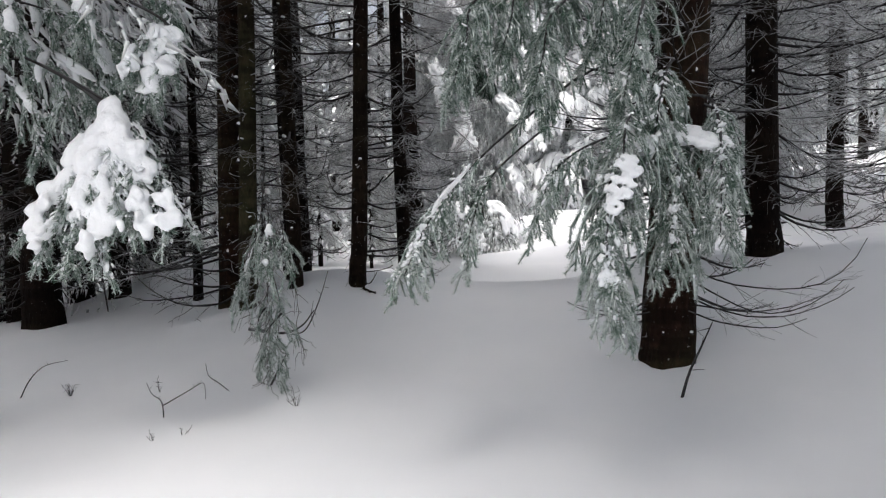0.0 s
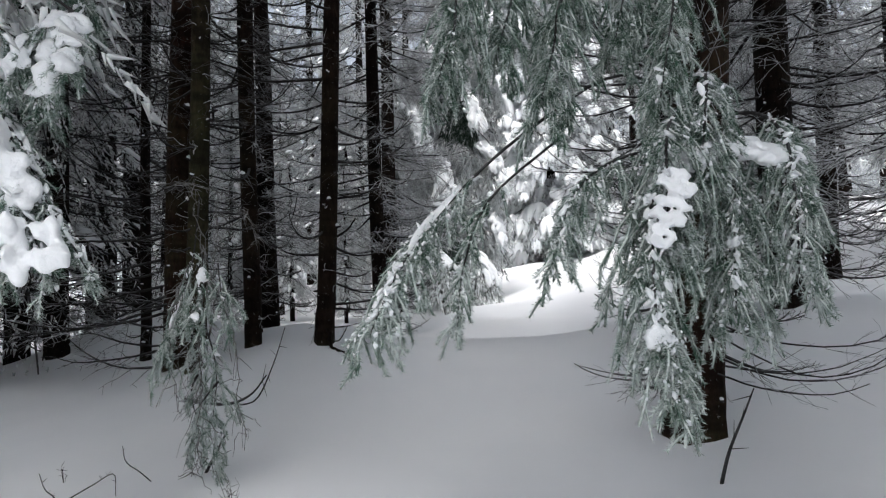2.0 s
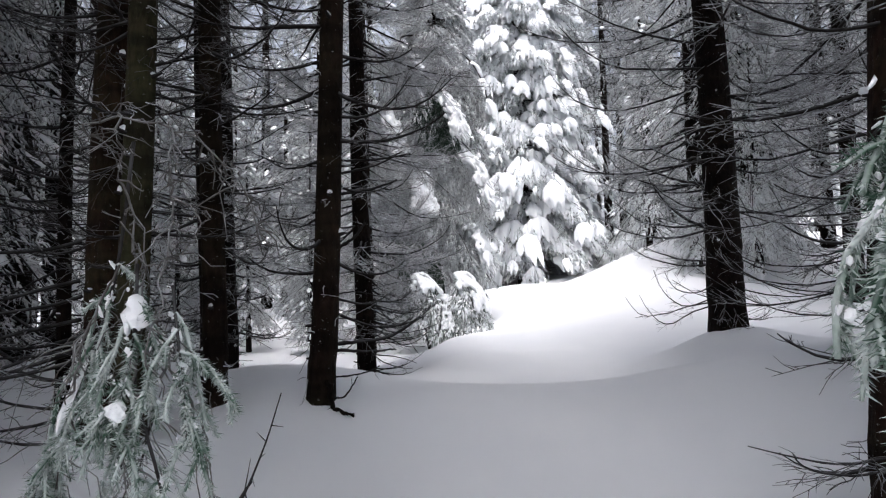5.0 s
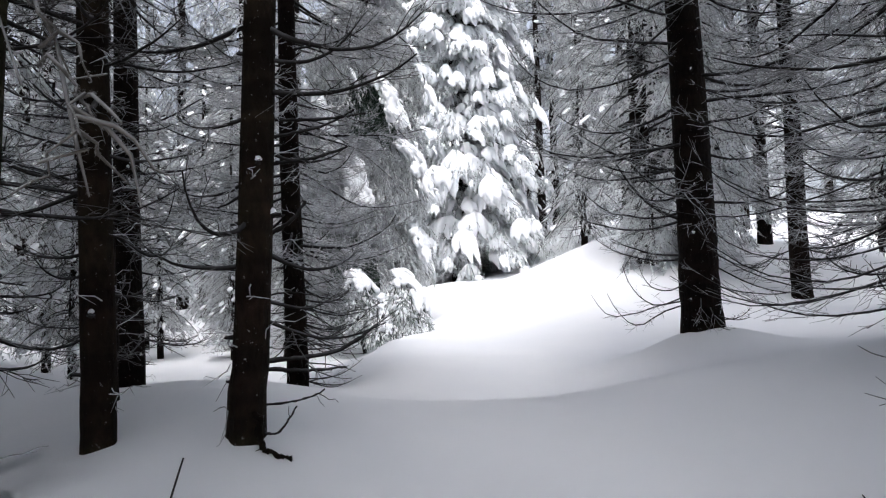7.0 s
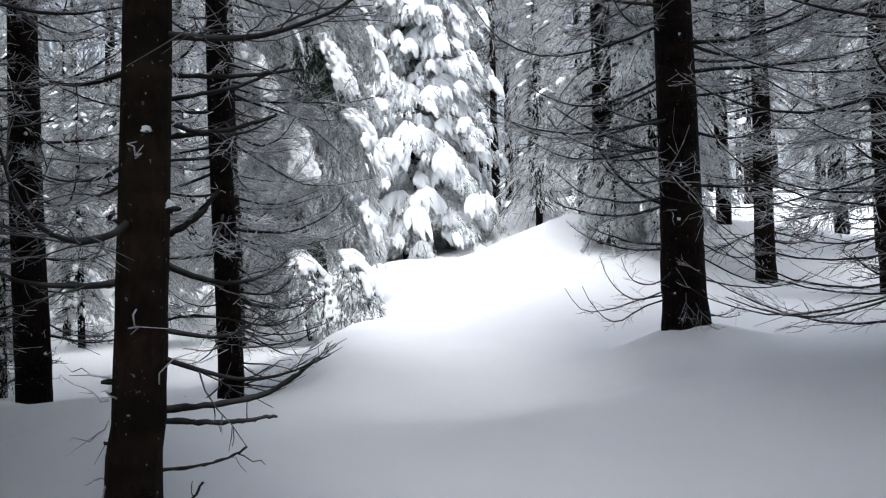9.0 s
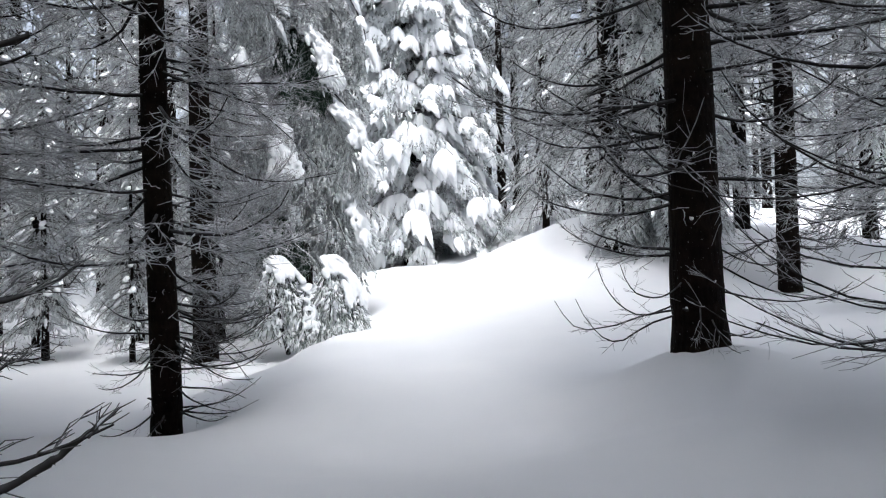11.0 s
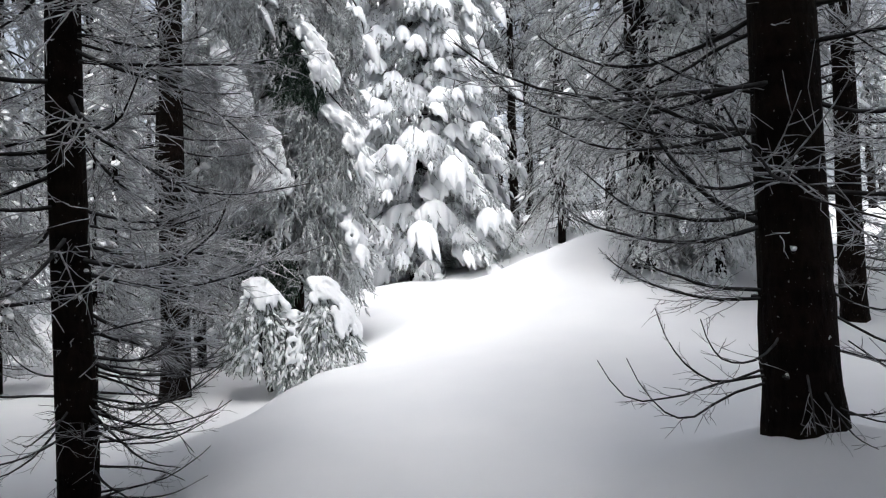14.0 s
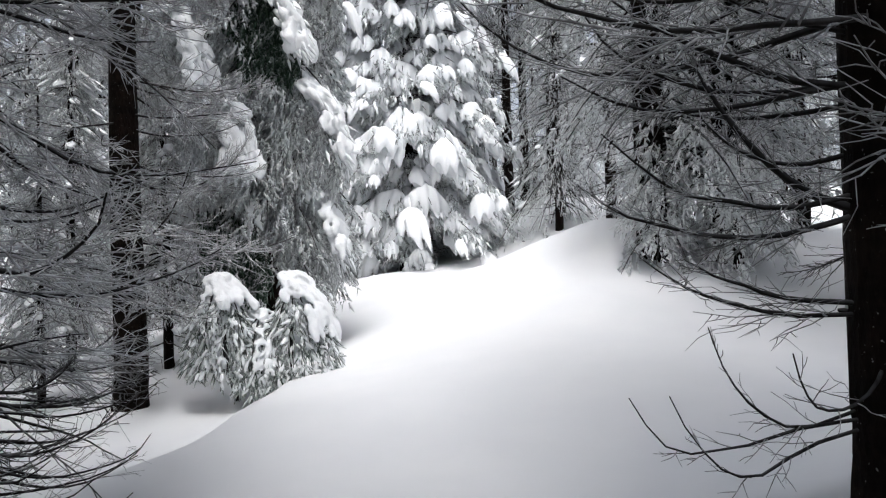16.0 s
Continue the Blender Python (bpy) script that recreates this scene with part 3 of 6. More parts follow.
def bare_spruce(key, bark, label, branches, low, high, reach, crown_z, crown_reach, seed, fine=3, dens=15, aim=None, top=15.0, crown_count=80, pitch=(-14, 30), mats=BRANCH_MATS, rime=1.0):
    """A standing spruce with a bare bole, dead limbs and a live crown high up."""
    t = TREES[key]
    rng = np.random.default_rng(seed)
    base = np.array([t[0], t[1], gz(t[0], t[1])])
    tree = thing("spruce_tree", base, label, "tree", "standing spruces")
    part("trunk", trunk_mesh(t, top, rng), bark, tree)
    for c in range(branches):
        z = low + (high - low) * ((c + rng.uniform(0, 1)) / branches)
        az = rng.uniform(0, 2 * np.pi) if aim is None or rng.random() < 0.35 else radians(rng.normal(*aim[rng.integers(len(aim))]))
        ln = rng.uniform(*reach) * (0.4 + 0.6 * min(z / 2.4, 1))
        low_sag = max(0.0, 1 - z / 1.6)
        r = float(trunk_radius(t[3], z, top))
        c0 = trunk_line(t, z)
        start = c0 + np.array([np.cos(az), np.sin(az), 0]) * r * 0.8
        br = dead_branch(rng, start, az, ln, rng.uniform(0.007, 0.011) + 0.004 * ln, rng.normal(pitch[0], 9) - 14 * low_sag, rng.normal(pitch[1], 14) + 26 * low_sag, dens, fine, rime)
        # limbs low on the bole take the shade-toned twigs
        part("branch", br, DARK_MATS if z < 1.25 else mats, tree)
    # short crooked twigs, white with rime, that stand off the bole
    n = 46
    z = rng.uniform(0.1, min(high, 4.5), n)
    az = rng.uniform(0, 2 * np.pi, n)
    q = np.linspace(0, 1, 6)
    d = np.stack([np.cos(az), np.sin(az), rng.normal(-0.2, 0.6, n)], -1) + 0.9 * np.stack([-np.sin(az), np.cos(az), np.zeros(n)], -1) * rng.normal(0, 1, (n, 1))
    at = trunk_line(t, z) + np.stack([np.cos(az), np.sin(az), 0 * az], -1) * (trunk_radius(t[3], z, top) * 0.95)[:, None]
    ln = rng.uniform(0.06, 0.24, n)
    tp = at[:, None] + unit(d)[:, None] * (ln[:, None] * q)[..., None]
    tp[:, 1:] += np.cumsum(rng.normal(0, 0.1, (n, 5, 3)), 1) * ln[:, None, None]
    fork = np.repeat(tp[:, 2:3], 4, 1) + unit(d + rng.normal(0, 0.7, d.shape))[:, None] * (0.55 * ln[:, None] * np.linspace(0, 1, 4))[..., None]
    twig = Buf()
    tubes(twig, tp, 0.0034 * (1 - 0.6 * q) * np.ones((n, 1)), 4)
    tubes(twig, fork, 0.0024 * (1 - 0.6 * np.linspace(0, 1, 4)) * np.ones((n, 1)), 3)
    tagged(part("twig", twig, FROSTED, tree, "short crooked twigs white with rime"), kind="stuff")
    # short broken stubs that carry crumbs of snow
    n = 16
    z = rng.uniform(0.15, high, n)
    az = rng.uniform(0, 2 * np.pi, n)
    d = np.stack([np.cos(az), np.sin(az), rng.uniform(-0.1, 0.3, n)], -1)
    r = trunk_radius(t[3], z, top)
    stub, crumb = Buf(), Buf()
    p = trunk_line(t, z) + d * r[:, None] * 0.9
    spindles(stub, p, d, rng.uniform(0.03, 0.09, n), 0.012, 5, (0, 0.5, 1), (1.2, 1, 0.6))
    tagged(part("stub", stub, WOOD, tree), kind="stuff")
    lumps(crumb, p + d * 0.018 + np.array([0, 0, 0.016]), d, np.stack([rng.uniform(0.01, 0.032, n), rng.uniform(0.008, 0.022, n), rng.uniform(0.008, 0.026, n)], -1), rng, 5, 7, 0.4, 0.6)
    tagged(part("snow", crumb, SNOW_LUMP, tree, "crumbs of snow on broken stubs"), kind="stuff")
    if crown_count:
        leaf = Buf()
        hanging_crown(rng, crown_z, top + 0.5, crown_reach, crown_count, 30, leaf, None, 0.22, (0.3, 0.6), 0.12, lambda zz: trunk_line(t, zz), 0.7, True)
        tagged(part("crown", leaf, NEEDLE_FAR, tree, "rime-coated live crown"), kind="stuff")
    return tree


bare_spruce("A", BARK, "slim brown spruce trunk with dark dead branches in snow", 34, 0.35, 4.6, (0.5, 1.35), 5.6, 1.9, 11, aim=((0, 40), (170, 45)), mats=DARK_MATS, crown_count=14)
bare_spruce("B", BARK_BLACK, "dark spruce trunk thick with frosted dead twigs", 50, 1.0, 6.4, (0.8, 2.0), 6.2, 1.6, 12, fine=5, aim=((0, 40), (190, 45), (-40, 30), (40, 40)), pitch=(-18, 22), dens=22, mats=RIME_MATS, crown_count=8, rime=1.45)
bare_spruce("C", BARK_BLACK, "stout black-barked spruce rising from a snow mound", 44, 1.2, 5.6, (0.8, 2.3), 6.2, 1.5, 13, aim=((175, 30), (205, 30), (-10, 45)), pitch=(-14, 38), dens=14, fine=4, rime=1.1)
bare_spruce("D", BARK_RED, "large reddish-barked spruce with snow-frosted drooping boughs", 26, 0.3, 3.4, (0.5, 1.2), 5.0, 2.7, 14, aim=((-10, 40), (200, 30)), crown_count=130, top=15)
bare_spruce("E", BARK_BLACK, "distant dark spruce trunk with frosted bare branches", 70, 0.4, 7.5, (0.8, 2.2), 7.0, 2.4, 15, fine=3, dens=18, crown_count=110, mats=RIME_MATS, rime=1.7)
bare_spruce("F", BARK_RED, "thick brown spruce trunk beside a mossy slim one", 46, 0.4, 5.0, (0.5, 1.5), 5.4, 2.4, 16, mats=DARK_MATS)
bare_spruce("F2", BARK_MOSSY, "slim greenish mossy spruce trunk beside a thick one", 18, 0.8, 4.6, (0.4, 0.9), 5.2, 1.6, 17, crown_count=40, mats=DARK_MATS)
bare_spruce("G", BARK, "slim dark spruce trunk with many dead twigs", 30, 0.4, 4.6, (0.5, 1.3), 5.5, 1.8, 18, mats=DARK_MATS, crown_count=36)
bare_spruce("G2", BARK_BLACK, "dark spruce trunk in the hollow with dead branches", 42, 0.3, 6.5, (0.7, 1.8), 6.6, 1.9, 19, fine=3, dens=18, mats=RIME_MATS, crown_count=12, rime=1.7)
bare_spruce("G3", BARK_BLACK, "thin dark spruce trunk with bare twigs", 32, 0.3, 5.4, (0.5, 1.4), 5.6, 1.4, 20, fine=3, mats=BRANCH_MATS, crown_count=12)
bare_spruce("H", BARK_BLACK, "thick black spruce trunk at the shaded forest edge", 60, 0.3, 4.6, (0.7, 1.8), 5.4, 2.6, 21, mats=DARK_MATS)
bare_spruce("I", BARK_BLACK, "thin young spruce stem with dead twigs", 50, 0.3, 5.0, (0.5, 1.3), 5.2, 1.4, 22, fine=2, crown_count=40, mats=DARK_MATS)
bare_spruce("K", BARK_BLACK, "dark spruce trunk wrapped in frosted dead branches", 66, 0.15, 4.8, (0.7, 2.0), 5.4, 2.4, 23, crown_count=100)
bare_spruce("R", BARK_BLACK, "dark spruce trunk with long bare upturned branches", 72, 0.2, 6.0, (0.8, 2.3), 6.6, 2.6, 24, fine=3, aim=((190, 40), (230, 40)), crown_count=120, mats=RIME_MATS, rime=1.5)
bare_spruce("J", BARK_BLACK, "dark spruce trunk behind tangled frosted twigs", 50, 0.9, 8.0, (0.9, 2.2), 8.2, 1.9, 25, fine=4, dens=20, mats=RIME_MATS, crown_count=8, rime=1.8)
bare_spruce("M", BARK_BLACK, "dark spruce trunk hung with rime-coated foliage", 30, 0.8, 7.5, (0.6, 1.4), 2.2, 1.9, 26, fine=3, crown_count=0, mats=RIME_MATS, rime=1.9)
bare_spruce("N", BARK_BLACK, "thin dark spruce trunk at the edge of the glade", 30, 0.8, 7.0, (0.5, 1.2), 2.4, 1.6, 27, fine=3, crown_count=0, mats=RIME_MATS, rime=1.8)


# ---- the snow-laden spruce in the glade ----
def laden_spruce(place, height, reach, first, layer, seed, label, upto):
    rng = np.random.default_rng(seed)
    x, y = place
    base = np.array([x, y, gz(x, y)])
    tree = thing("snowy_spruce", base, label, "tree", "snow-laden spruces")
    t = (x, y, base[2], 0.3 + height * 0.008, 0.0, 0.0)
    part("trunk", trunk_mesh(t, height, rng, 12, 30), BARK_BLACK, tree)
    snow, leaf, wood, inner = Buf(), Buf(), Buf(), Buf()
    z = first
    while z < upto:
        r = reach * (1 - z / height) ** 0.8 * (0.85 if z < first + 0.5 else 1.0)
        n = int(np.clip(round(2 * np.pi * r / 0.95), 5, 18))
        turn = rng.uniform(0, 6.28)
        for c in range(n):
            az = turn + 2 * np.pi * c / n + rng.normal(0, 0.16)
            ln = r * rng.uniform(0.55, 1.1)
            out, side = np.array([np.cos(az), np.sin(az), 0]), np.array([-np.sin(az), np.cos(az), 0])
            foot = np.array([0, 0, z + rng.normal(0, 0.2)])
            s = np.linspace(0, 1, 6)
            path = foot + out * (s * ln)[:, None]
            path[:, 2] -= ln * (0.1 * s + 0.28 * s**2.2)
            tubes(wood, path[None], ((0.03) * (1 - 0.8 * s))[None], 5)
            big = rng.uniform(0.9, 1.45) * min(1.0, 0.55 + r / reach * 0.5) * (0.68 if z < first + 1.0 else 1.0)
            cap(snow, path[4] - out * 0.22 * big + np.array([0, 0, 0.06]), az, big * rng.uniform(0.8, 1.1), big * rng.uniform(0.5, 0.8), 0.19 * big, rng, rng.uniform(0.7, 1.15), 25, 8)
            # snow-coated twigs that hang from the edge of the pillow
            m = 16
            q, lat = rng.uniform(0.6, 1.08, m), rng.uniform(-0.55, 0.55, m)
            p = foot + out * (q * ln)[:, None] + side * (lat * big)[:, None]
            p[:, 2] -= ln * (0.1 * q + 0.28 * q**2.2) + 0.1 * big + 0.35 * big * lat**2 + rng.uniform(0, 0.22, m)
            ax = out * rng.uniform(0.3, 1.0, (m, 1)) + side * (lat * 0.9)[:, None] - np.array([0, 0, 0.9])
            spindles(snow, p, ax, rng.uniform(0.1, 0.22, m), rng.uniform(0.025, 0.05, m), 5, (0, 0.3, 0.8, 1), (0.5, 1, 0.7, 0.1), 0.35)
            for k in range(4):
                small = rng.uniform(0.35, 0.75)
                p = path[rng.integers(2, 6)] + side * rng.choice((-1, 1)) * rng.uniform(0.25, 0.55) * big - np.array([0, 0, rng.uniform(0.05, 0.3)])
                cap(snow, p, az + rng.normal(0, 0.5), small, small * rng.uniform(0.8, 1.2), 0.15 * small, rng, rng.uniform(0.8, 1.4), 13, 6)
            m = 84
            q = rng.uniform(0.3, 1.05, m)
            p = foot + out * (q * ln)[:, None] + side * (rng.uniform(-0.6, 0.6, m) * big)[:, None]
            p[:, 2] -= ln * (0.1 * q + 0.28 * q**2.2) + 0.06 + rng.uniform(0, 0.25, m)
            ax = out * rng.uniform(0.1, 0.9, (m, 1)) + side * rng.normal(0, 0.3, (m, 1)) - np.array([0, 0, 1.0])
            sprays(leaf, p, ax, rng.uniform(0.2, 0.4, m), 0.03, rng, 4)
        z += layer * rng.uniform(0.85, 1.15)
    hanging_crown(rng, first * 0.5, upto, reach * 0.7, 130, 26, inner, None, 0.5, (0.25, 0.45), 0.026, None, 0.8, True, 4)
    tagged(part("limb", wood, WOOD, tree), kind="stuff")
    tagged(part("needles", leaf, NEEDLE_LADEN, tree, "grey-green needle fingers under the snow"), kind="stuff")
    tagged(part("inner_foliage", inner, NEEDLE_FAR, tree), kind="stuff")
    tagged(part("snow", snow, SNOW_LUMP, tree, "thick white snow pillows on the boughs"), kind="stuff")
    # bare twigs under the lowest boughs
    for c in range(22):
        az = rng.uniform(0, 6.28)
        part("branch", dead_branch(rng, (0.1 * np.cos(az), 0.1 * np.sin(az), rng.uniform(0.1, first)), az, rng.uniform(0.9, 2.0), 0.014, 4, 12, 14, 2), RIME_MATS, tree)
    return tree


laden_spruce((2.25, 27.4), 30.0, 3.7, 1.6, 0.74, 31, "tall spruce heaped with thick bright snow pillows in a glade", 12.5)

# ---- rime-coated spruces round the glade ----
def frosted_spruce(seed, height, reach, low, boughs, fingers, needles_mat, label, snow_share=0.3, dead=0, thick=0.045, finger=(0.22, 0.5), slim=0.75, far=False, droop=0.6, per=0, dead_mats=RIME_MATS):
    """A full spruce with drooping frosted boughs down to the height low, built at the origin."""
    rng = np.random.default_rng(seed)
    tree = thing("frosted_spruce", (0, 0, 0), label, "tree", "rime-coated spruces")
    t = (0, 0, 0, 0.2 + 0.009 * height, rng.normal(0, 0.008), 0.0)
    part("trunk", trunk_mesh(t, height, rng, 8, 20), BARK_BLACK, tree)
    leaf, wood, snow = Buf(), Buf(), Buf()
    hanging_crown(rng, low, height, reach, boughs, fingers, leaf, None if far else wood, droop, finger, thick, lambda z: trunk_line(t, z), slim, True, per)
    tagged(part("crown", leaf, needles_mat, tree), kind="stuff")
    if not far:
        tagged(part("limb", wood, WOOD, tree), kind="stuff")
    n = int(boughs * snow_share)
    if n:
        u = rng.uniform(0, 0.9, n)
        r = reach * (1 - u) ** slim * rng.uniform(0.5, 0.95, n)
        az = rng.uniform(0, 6.28, n)
        p = np.stack([np.cos(az) * r, np.sin(az) * r, low + (height - low) * u - 0.35 * r], -1)
        ax = np.stack([np.cos(az), np.sin(az), -0.8 * np.ones(n)], -1)
        lumps(snow, p, ax, np.stack([rng.uniform(0.12, 0.34, n), rng.uniform(0.07, 0.16, n), rng.uniform(0.03, 0.07, n)], -1), rng, 4, 7, 0.4, 0.4)
        tagged(part("snow", snow, SNOW_LUMP, tree), kind="stuff")
    if dead:
        b = Buf()
        for c in range(dead):
            az = rng.uniform(0, 6.28)
            z = rng.uniform(0.4, low + 1.5)
            one = dead_branch(rng, trunk_line(t, z), az, rng.uniform(0.8, 2.0), 0.016, rng.normal(-12, 8), rng.normal(22, 12), 5 if far else 8, 0 if far else 1, 2.0 if far else 1.5)
            for f, s in one.quad:
                b.quad.append((f + b.n, s))
            b.v += one.v
            b.n += one.n
        tagged(part("deadwood", b, dead_mats, tree), kind="stuff")
    return tree


# the first five stand near the glade, the rest fill the wood behind
# second and fifth carry shade-toned deadwood, darkening the wood on the left
PROTOS = [
    frosted_spruce(41, 13, 1.9, 2.6, 125, 27, NEEDLE_FAR, "tall spruce with rime-coated drooping foliage and bare lower limbs", 0.2, 20, 0.024, (0.2, 0.45), per=4),
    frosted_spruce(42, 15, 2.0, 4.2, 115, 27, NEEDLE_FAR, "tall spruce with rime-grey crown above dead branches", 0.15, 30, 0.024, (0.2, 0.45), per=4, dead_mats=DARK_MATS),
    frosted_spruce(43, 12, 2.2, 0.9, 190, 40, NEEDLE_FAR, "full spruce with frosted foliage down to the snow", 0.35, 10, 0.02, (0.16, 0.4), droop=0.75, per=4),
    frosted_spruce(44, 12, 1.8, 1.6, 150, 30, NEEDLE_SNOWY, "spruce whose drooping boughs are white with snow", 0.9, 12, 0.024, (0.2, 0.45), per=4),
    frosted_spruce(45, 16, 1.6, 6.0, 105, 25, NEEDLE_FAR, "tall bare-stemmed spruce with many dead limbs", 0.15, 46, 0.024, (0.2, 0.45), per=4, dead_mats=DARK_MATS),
    frosted_spruce(46, 12, 2.0, 1.6, 85, 17, NEEDLE_FAR, "spruce in the wood behind with a rime-grey crown", 0.2, 8, 0.045, (0.3, 0.65), far=True, per=2),
    frosted_spruce(47, 13, 2.0, 3.4, 80, 17, NEEDLE_FAR, "tall spruce in the wood behind with bare lower limbs", 0.15, 15, 0.045, (0.3, 0.65), far=True, per=2),
    frosted_spruce(48, 10, 2.0, 0.6, 85, 17, NEEDLE_SNOWY, "snow-whitened spruce in the wood behind", 0.7, 5, 0.045, (0.3, 0.65), far=True, per=2),
]
rng = np.random.default_rng(7)
CAM_LINE = np.array([p[1][:2] for p in PATH])
taken = [(t[0], t[1]) for t in TREES.values()] + [(2.25, 27.4), (-0.4, 15.7), (-0.95, 18.3), (4.3, 3.0), (2.2, 1.1), (-3.05, 2.2), (5.6, 5.4), (-5.2, 3.2), (1.6, -3.4)]


def open_ground(x, y):
    """The glade, the way in and the lane beside the laden spruce stay clear of trees."""
    if -1.2 - 0.05 * (y - 8) < x < 3.9 + 0.06 * (y - 8) and 7.5 < y < 26:
        return True
    if 0.2 < x < 5.2 and 20 < y < 30:
        return True
    if -4.5 < x < 3.8 and -3.5 < y < 8:
        return True
    if 4.2 < x < 7.0 and 16 < y < 31:
        return True
    if 3.0 < x < 10.0 and 4 < y < 17:
        return True
    if -10.0 < x < -1.0 and 13 < y < 25:
        return True
    return -4.6 < x <= -1.2 and 5 < y < 17


# x, y, kind, size, turn
spots = [(-4.2, 19.0, 3, 0.55, 1.2), (8.4, 18.2, 0, 1.1, 2.0), (7.6, 21.0, 3, 1.0, 2.6), (-5.6, 14.2, 3, 0.45, 0.8), (0.4, 30.5, 2, 1.2, 0.1),
         (9.8, 15.2, 3, 0.95, 3.0), (-6.8, 9.6, 1, 0.95, 4.0), (-6.6, 12.2, 4, 1.0, 5.0), (-3.4, 22.6, 3, 0.65, 5.5), (7.9, 25.2, 1, 1.1, 1.5), (-8.0, 7.2, 1, 1.0, 2.2),
         (4.7, 31.0, 4, 1.0, 0.9), (6.2, 30.0, 4, 1.05, 1.9), (8.0, 30.6, 4, 1.0, 2.9), (7.4, 28.0, 4, 0.95, 3.9), (5.9, 33.5, 4, 1.0, 0.3), (7.4, 32.0, 4, 1.1, 1.3), (4.9, 36.0, 4, 1.1, 2.3), (6.6, 37.0, 4, 1.0, 3.3), (-2.6, 18.6, 3, 0.55, 2.9), (6.9, 18.6, 2, 0.9, 4.4), (6.6, 26.0, 2, 0.8, 0.4),
         (-5.5, 8.6, 4, 0.9, 0.2), (-6.2, 10.8, 1, 0.9, 1.4), (-7.4, 8.6, 4, 1.0, 2.4), (-7.8, 10.9, 4, 0.95, 3.3), (-9.0, 9.4, 1, 1.0, 4.3), (-9.4, 12.0, 4, 1.0, 5.1), (-8.2, 13.6, 1, 1.0, 0.7), (-10.4, 10.6, 4, 1.05, 2.1), (-7.0, 6.4, 4, 0.95, 3.7), (-9.0, 6.2, 1, 1.0, 4.9), 
         (-6.3, 9.0, 2, 0.85, 0.6), (-8.3, 8.0, 2, 0.9, 1.6), (-9.6, 10.6, 2, 1.0, 3.6), (-6.2, 7.6, 4, 0.9, 0.2), (-1.8, 20.3, 3, 0.7, 0.5), (-2.0, 24.0, 2, 0.8, 2.0), (-5.0, 21.8, 3, 0.6, 4.0), (-8.6, 17.2, 3, 0.65, 1.0), (-7.4, 20.4, 3, 0.7, 2.2), (-6.8, 16.0, 3, 0.5, 0.3), (-5.2, 17.2, 3, 0.42, 3.3), (-3.7, 16.7, 3, 0.34, 2.2), (-4.7, 13.0, 3, 0.28, 5.2), (-6.0, 18.8, 3, 0.5, 1.9), (-3.1, 20.6, 3, 0.5, 0.9), (-10.6, 15.2, 5, 1.2, 3.0), (-11.0, 18.6, 5, 1.3, 3.0), (-6.2, 24.6, 3, 0.8, 0.2), (-9.6, 22.0, 5, 1.3, 1.2)]
spots += [(-12.0, 25.6, 1, 1.3, 0.4), (-9.6, 26.4, 0, 1.4, 1.7), (-7.6, 27.6, 1, 1.3, 2.9), (-5.4, 26.8, 0, 1.4, 4.1), (-3.6, 28.2, 1, 1.3, 5.3), (-11.4, 22.0, 1, 1.2, 0.9), (-13.6, 19.4, 0, 1.3, 2.2), (-1.6, 28.4, 0, 1.3, 3.0), (17.0, 29.0, 0, 1.3, 3.6), (13.0, 34.0, 0, 1.4, 4.6)]
taken += [(f[0], f[1]) for f in spots]
tries = 0
while len(spots) < 200 and tries < 20000:
    tries += 1
    x, y = (rng.uniform(-30, 34), rng.uniform(-10, 58))
    gap = 2.7
    if open_ground(x, y) or min((x - a) ** 2 + (y - c) ** 2 for a, c in taken) < gap**2:
        continue
    away = np.hypot(CAM_LINE[:, 0] - x, CAM_LINE[:, 1] - y).min()
    if y < 8 and away < 3.4:
        continue
    taken.append((x, y))
    if y > 5 and away < 11.5:
        kind = int(rng.choice((0, 1, 3, 4), p=(0.3, 0.3, 0.1, 0.3)))
    else:
        kind = int(rng.choice((5, 6, 7), p=(0.38, 0.37, 0.25)))
    spots.append((x, y, kind, rng.uniform(0.85, 1.25), rng.uniform(0, 6.28)))
spots.append((5.3, 23.3, 3, 0.11, 1.0))
placed = set()
for x, y, kind, size, turn in spots:
    m = Matrix.LocRotScale((x, y, gz(x, y) - 0.05), Euler((0, 0, turn)), (size, size, size))
    if kind in placed:
        s = PROTOS[kind].scale[0]
        copy_thing(PROTOS[kind], m @ Matrix.Diagonal((1 / s, 1 / s, 1 / s, 1)))
    else:
        placed.add(kind)
        PROTOS[kind].matrix_basis = m


# ---- added spruces, never in view, whose crowns shade the way in ----
def unseen_shade_spruce(x, y, reach, seed, boughs=130):
    rng = np.random.default_rng(seed)
    base = (x, y, gz(x, y))
    tree = thing("spruce_tree", base, "added spruce out of view, its dense crown shading the way in", "tree", "standing spruces")
    part("trunk", trunk_mesh((x, y, 0, 0.34, 0, 0), 15, rng, 12, 26), BARK, tree)
    leaf = Buf()
    hanging_crown(rng, 6.8, 16.0, reach, boughs, 32, leaf, None, 0.15, (0.35, 0.7), 0.13, None, 0.4, True)
    tagged(part("crown", leaf, NEEDLE_FAR, tree), kind="stuff")


for c, (x, y, reach) in enumerate(((2.2, 1.1, 3.9), (4.3, 3.0, 3.0), (1.6, -3.4, 2.4), (-3.05, 2.2, 2.5), (5.6, 5.4, 2.2), (-5.2, 3.2, 2.6))):
    unseen_shade_spruce(x, y, reach, 300 + c, 230 if x < -2 else 150)


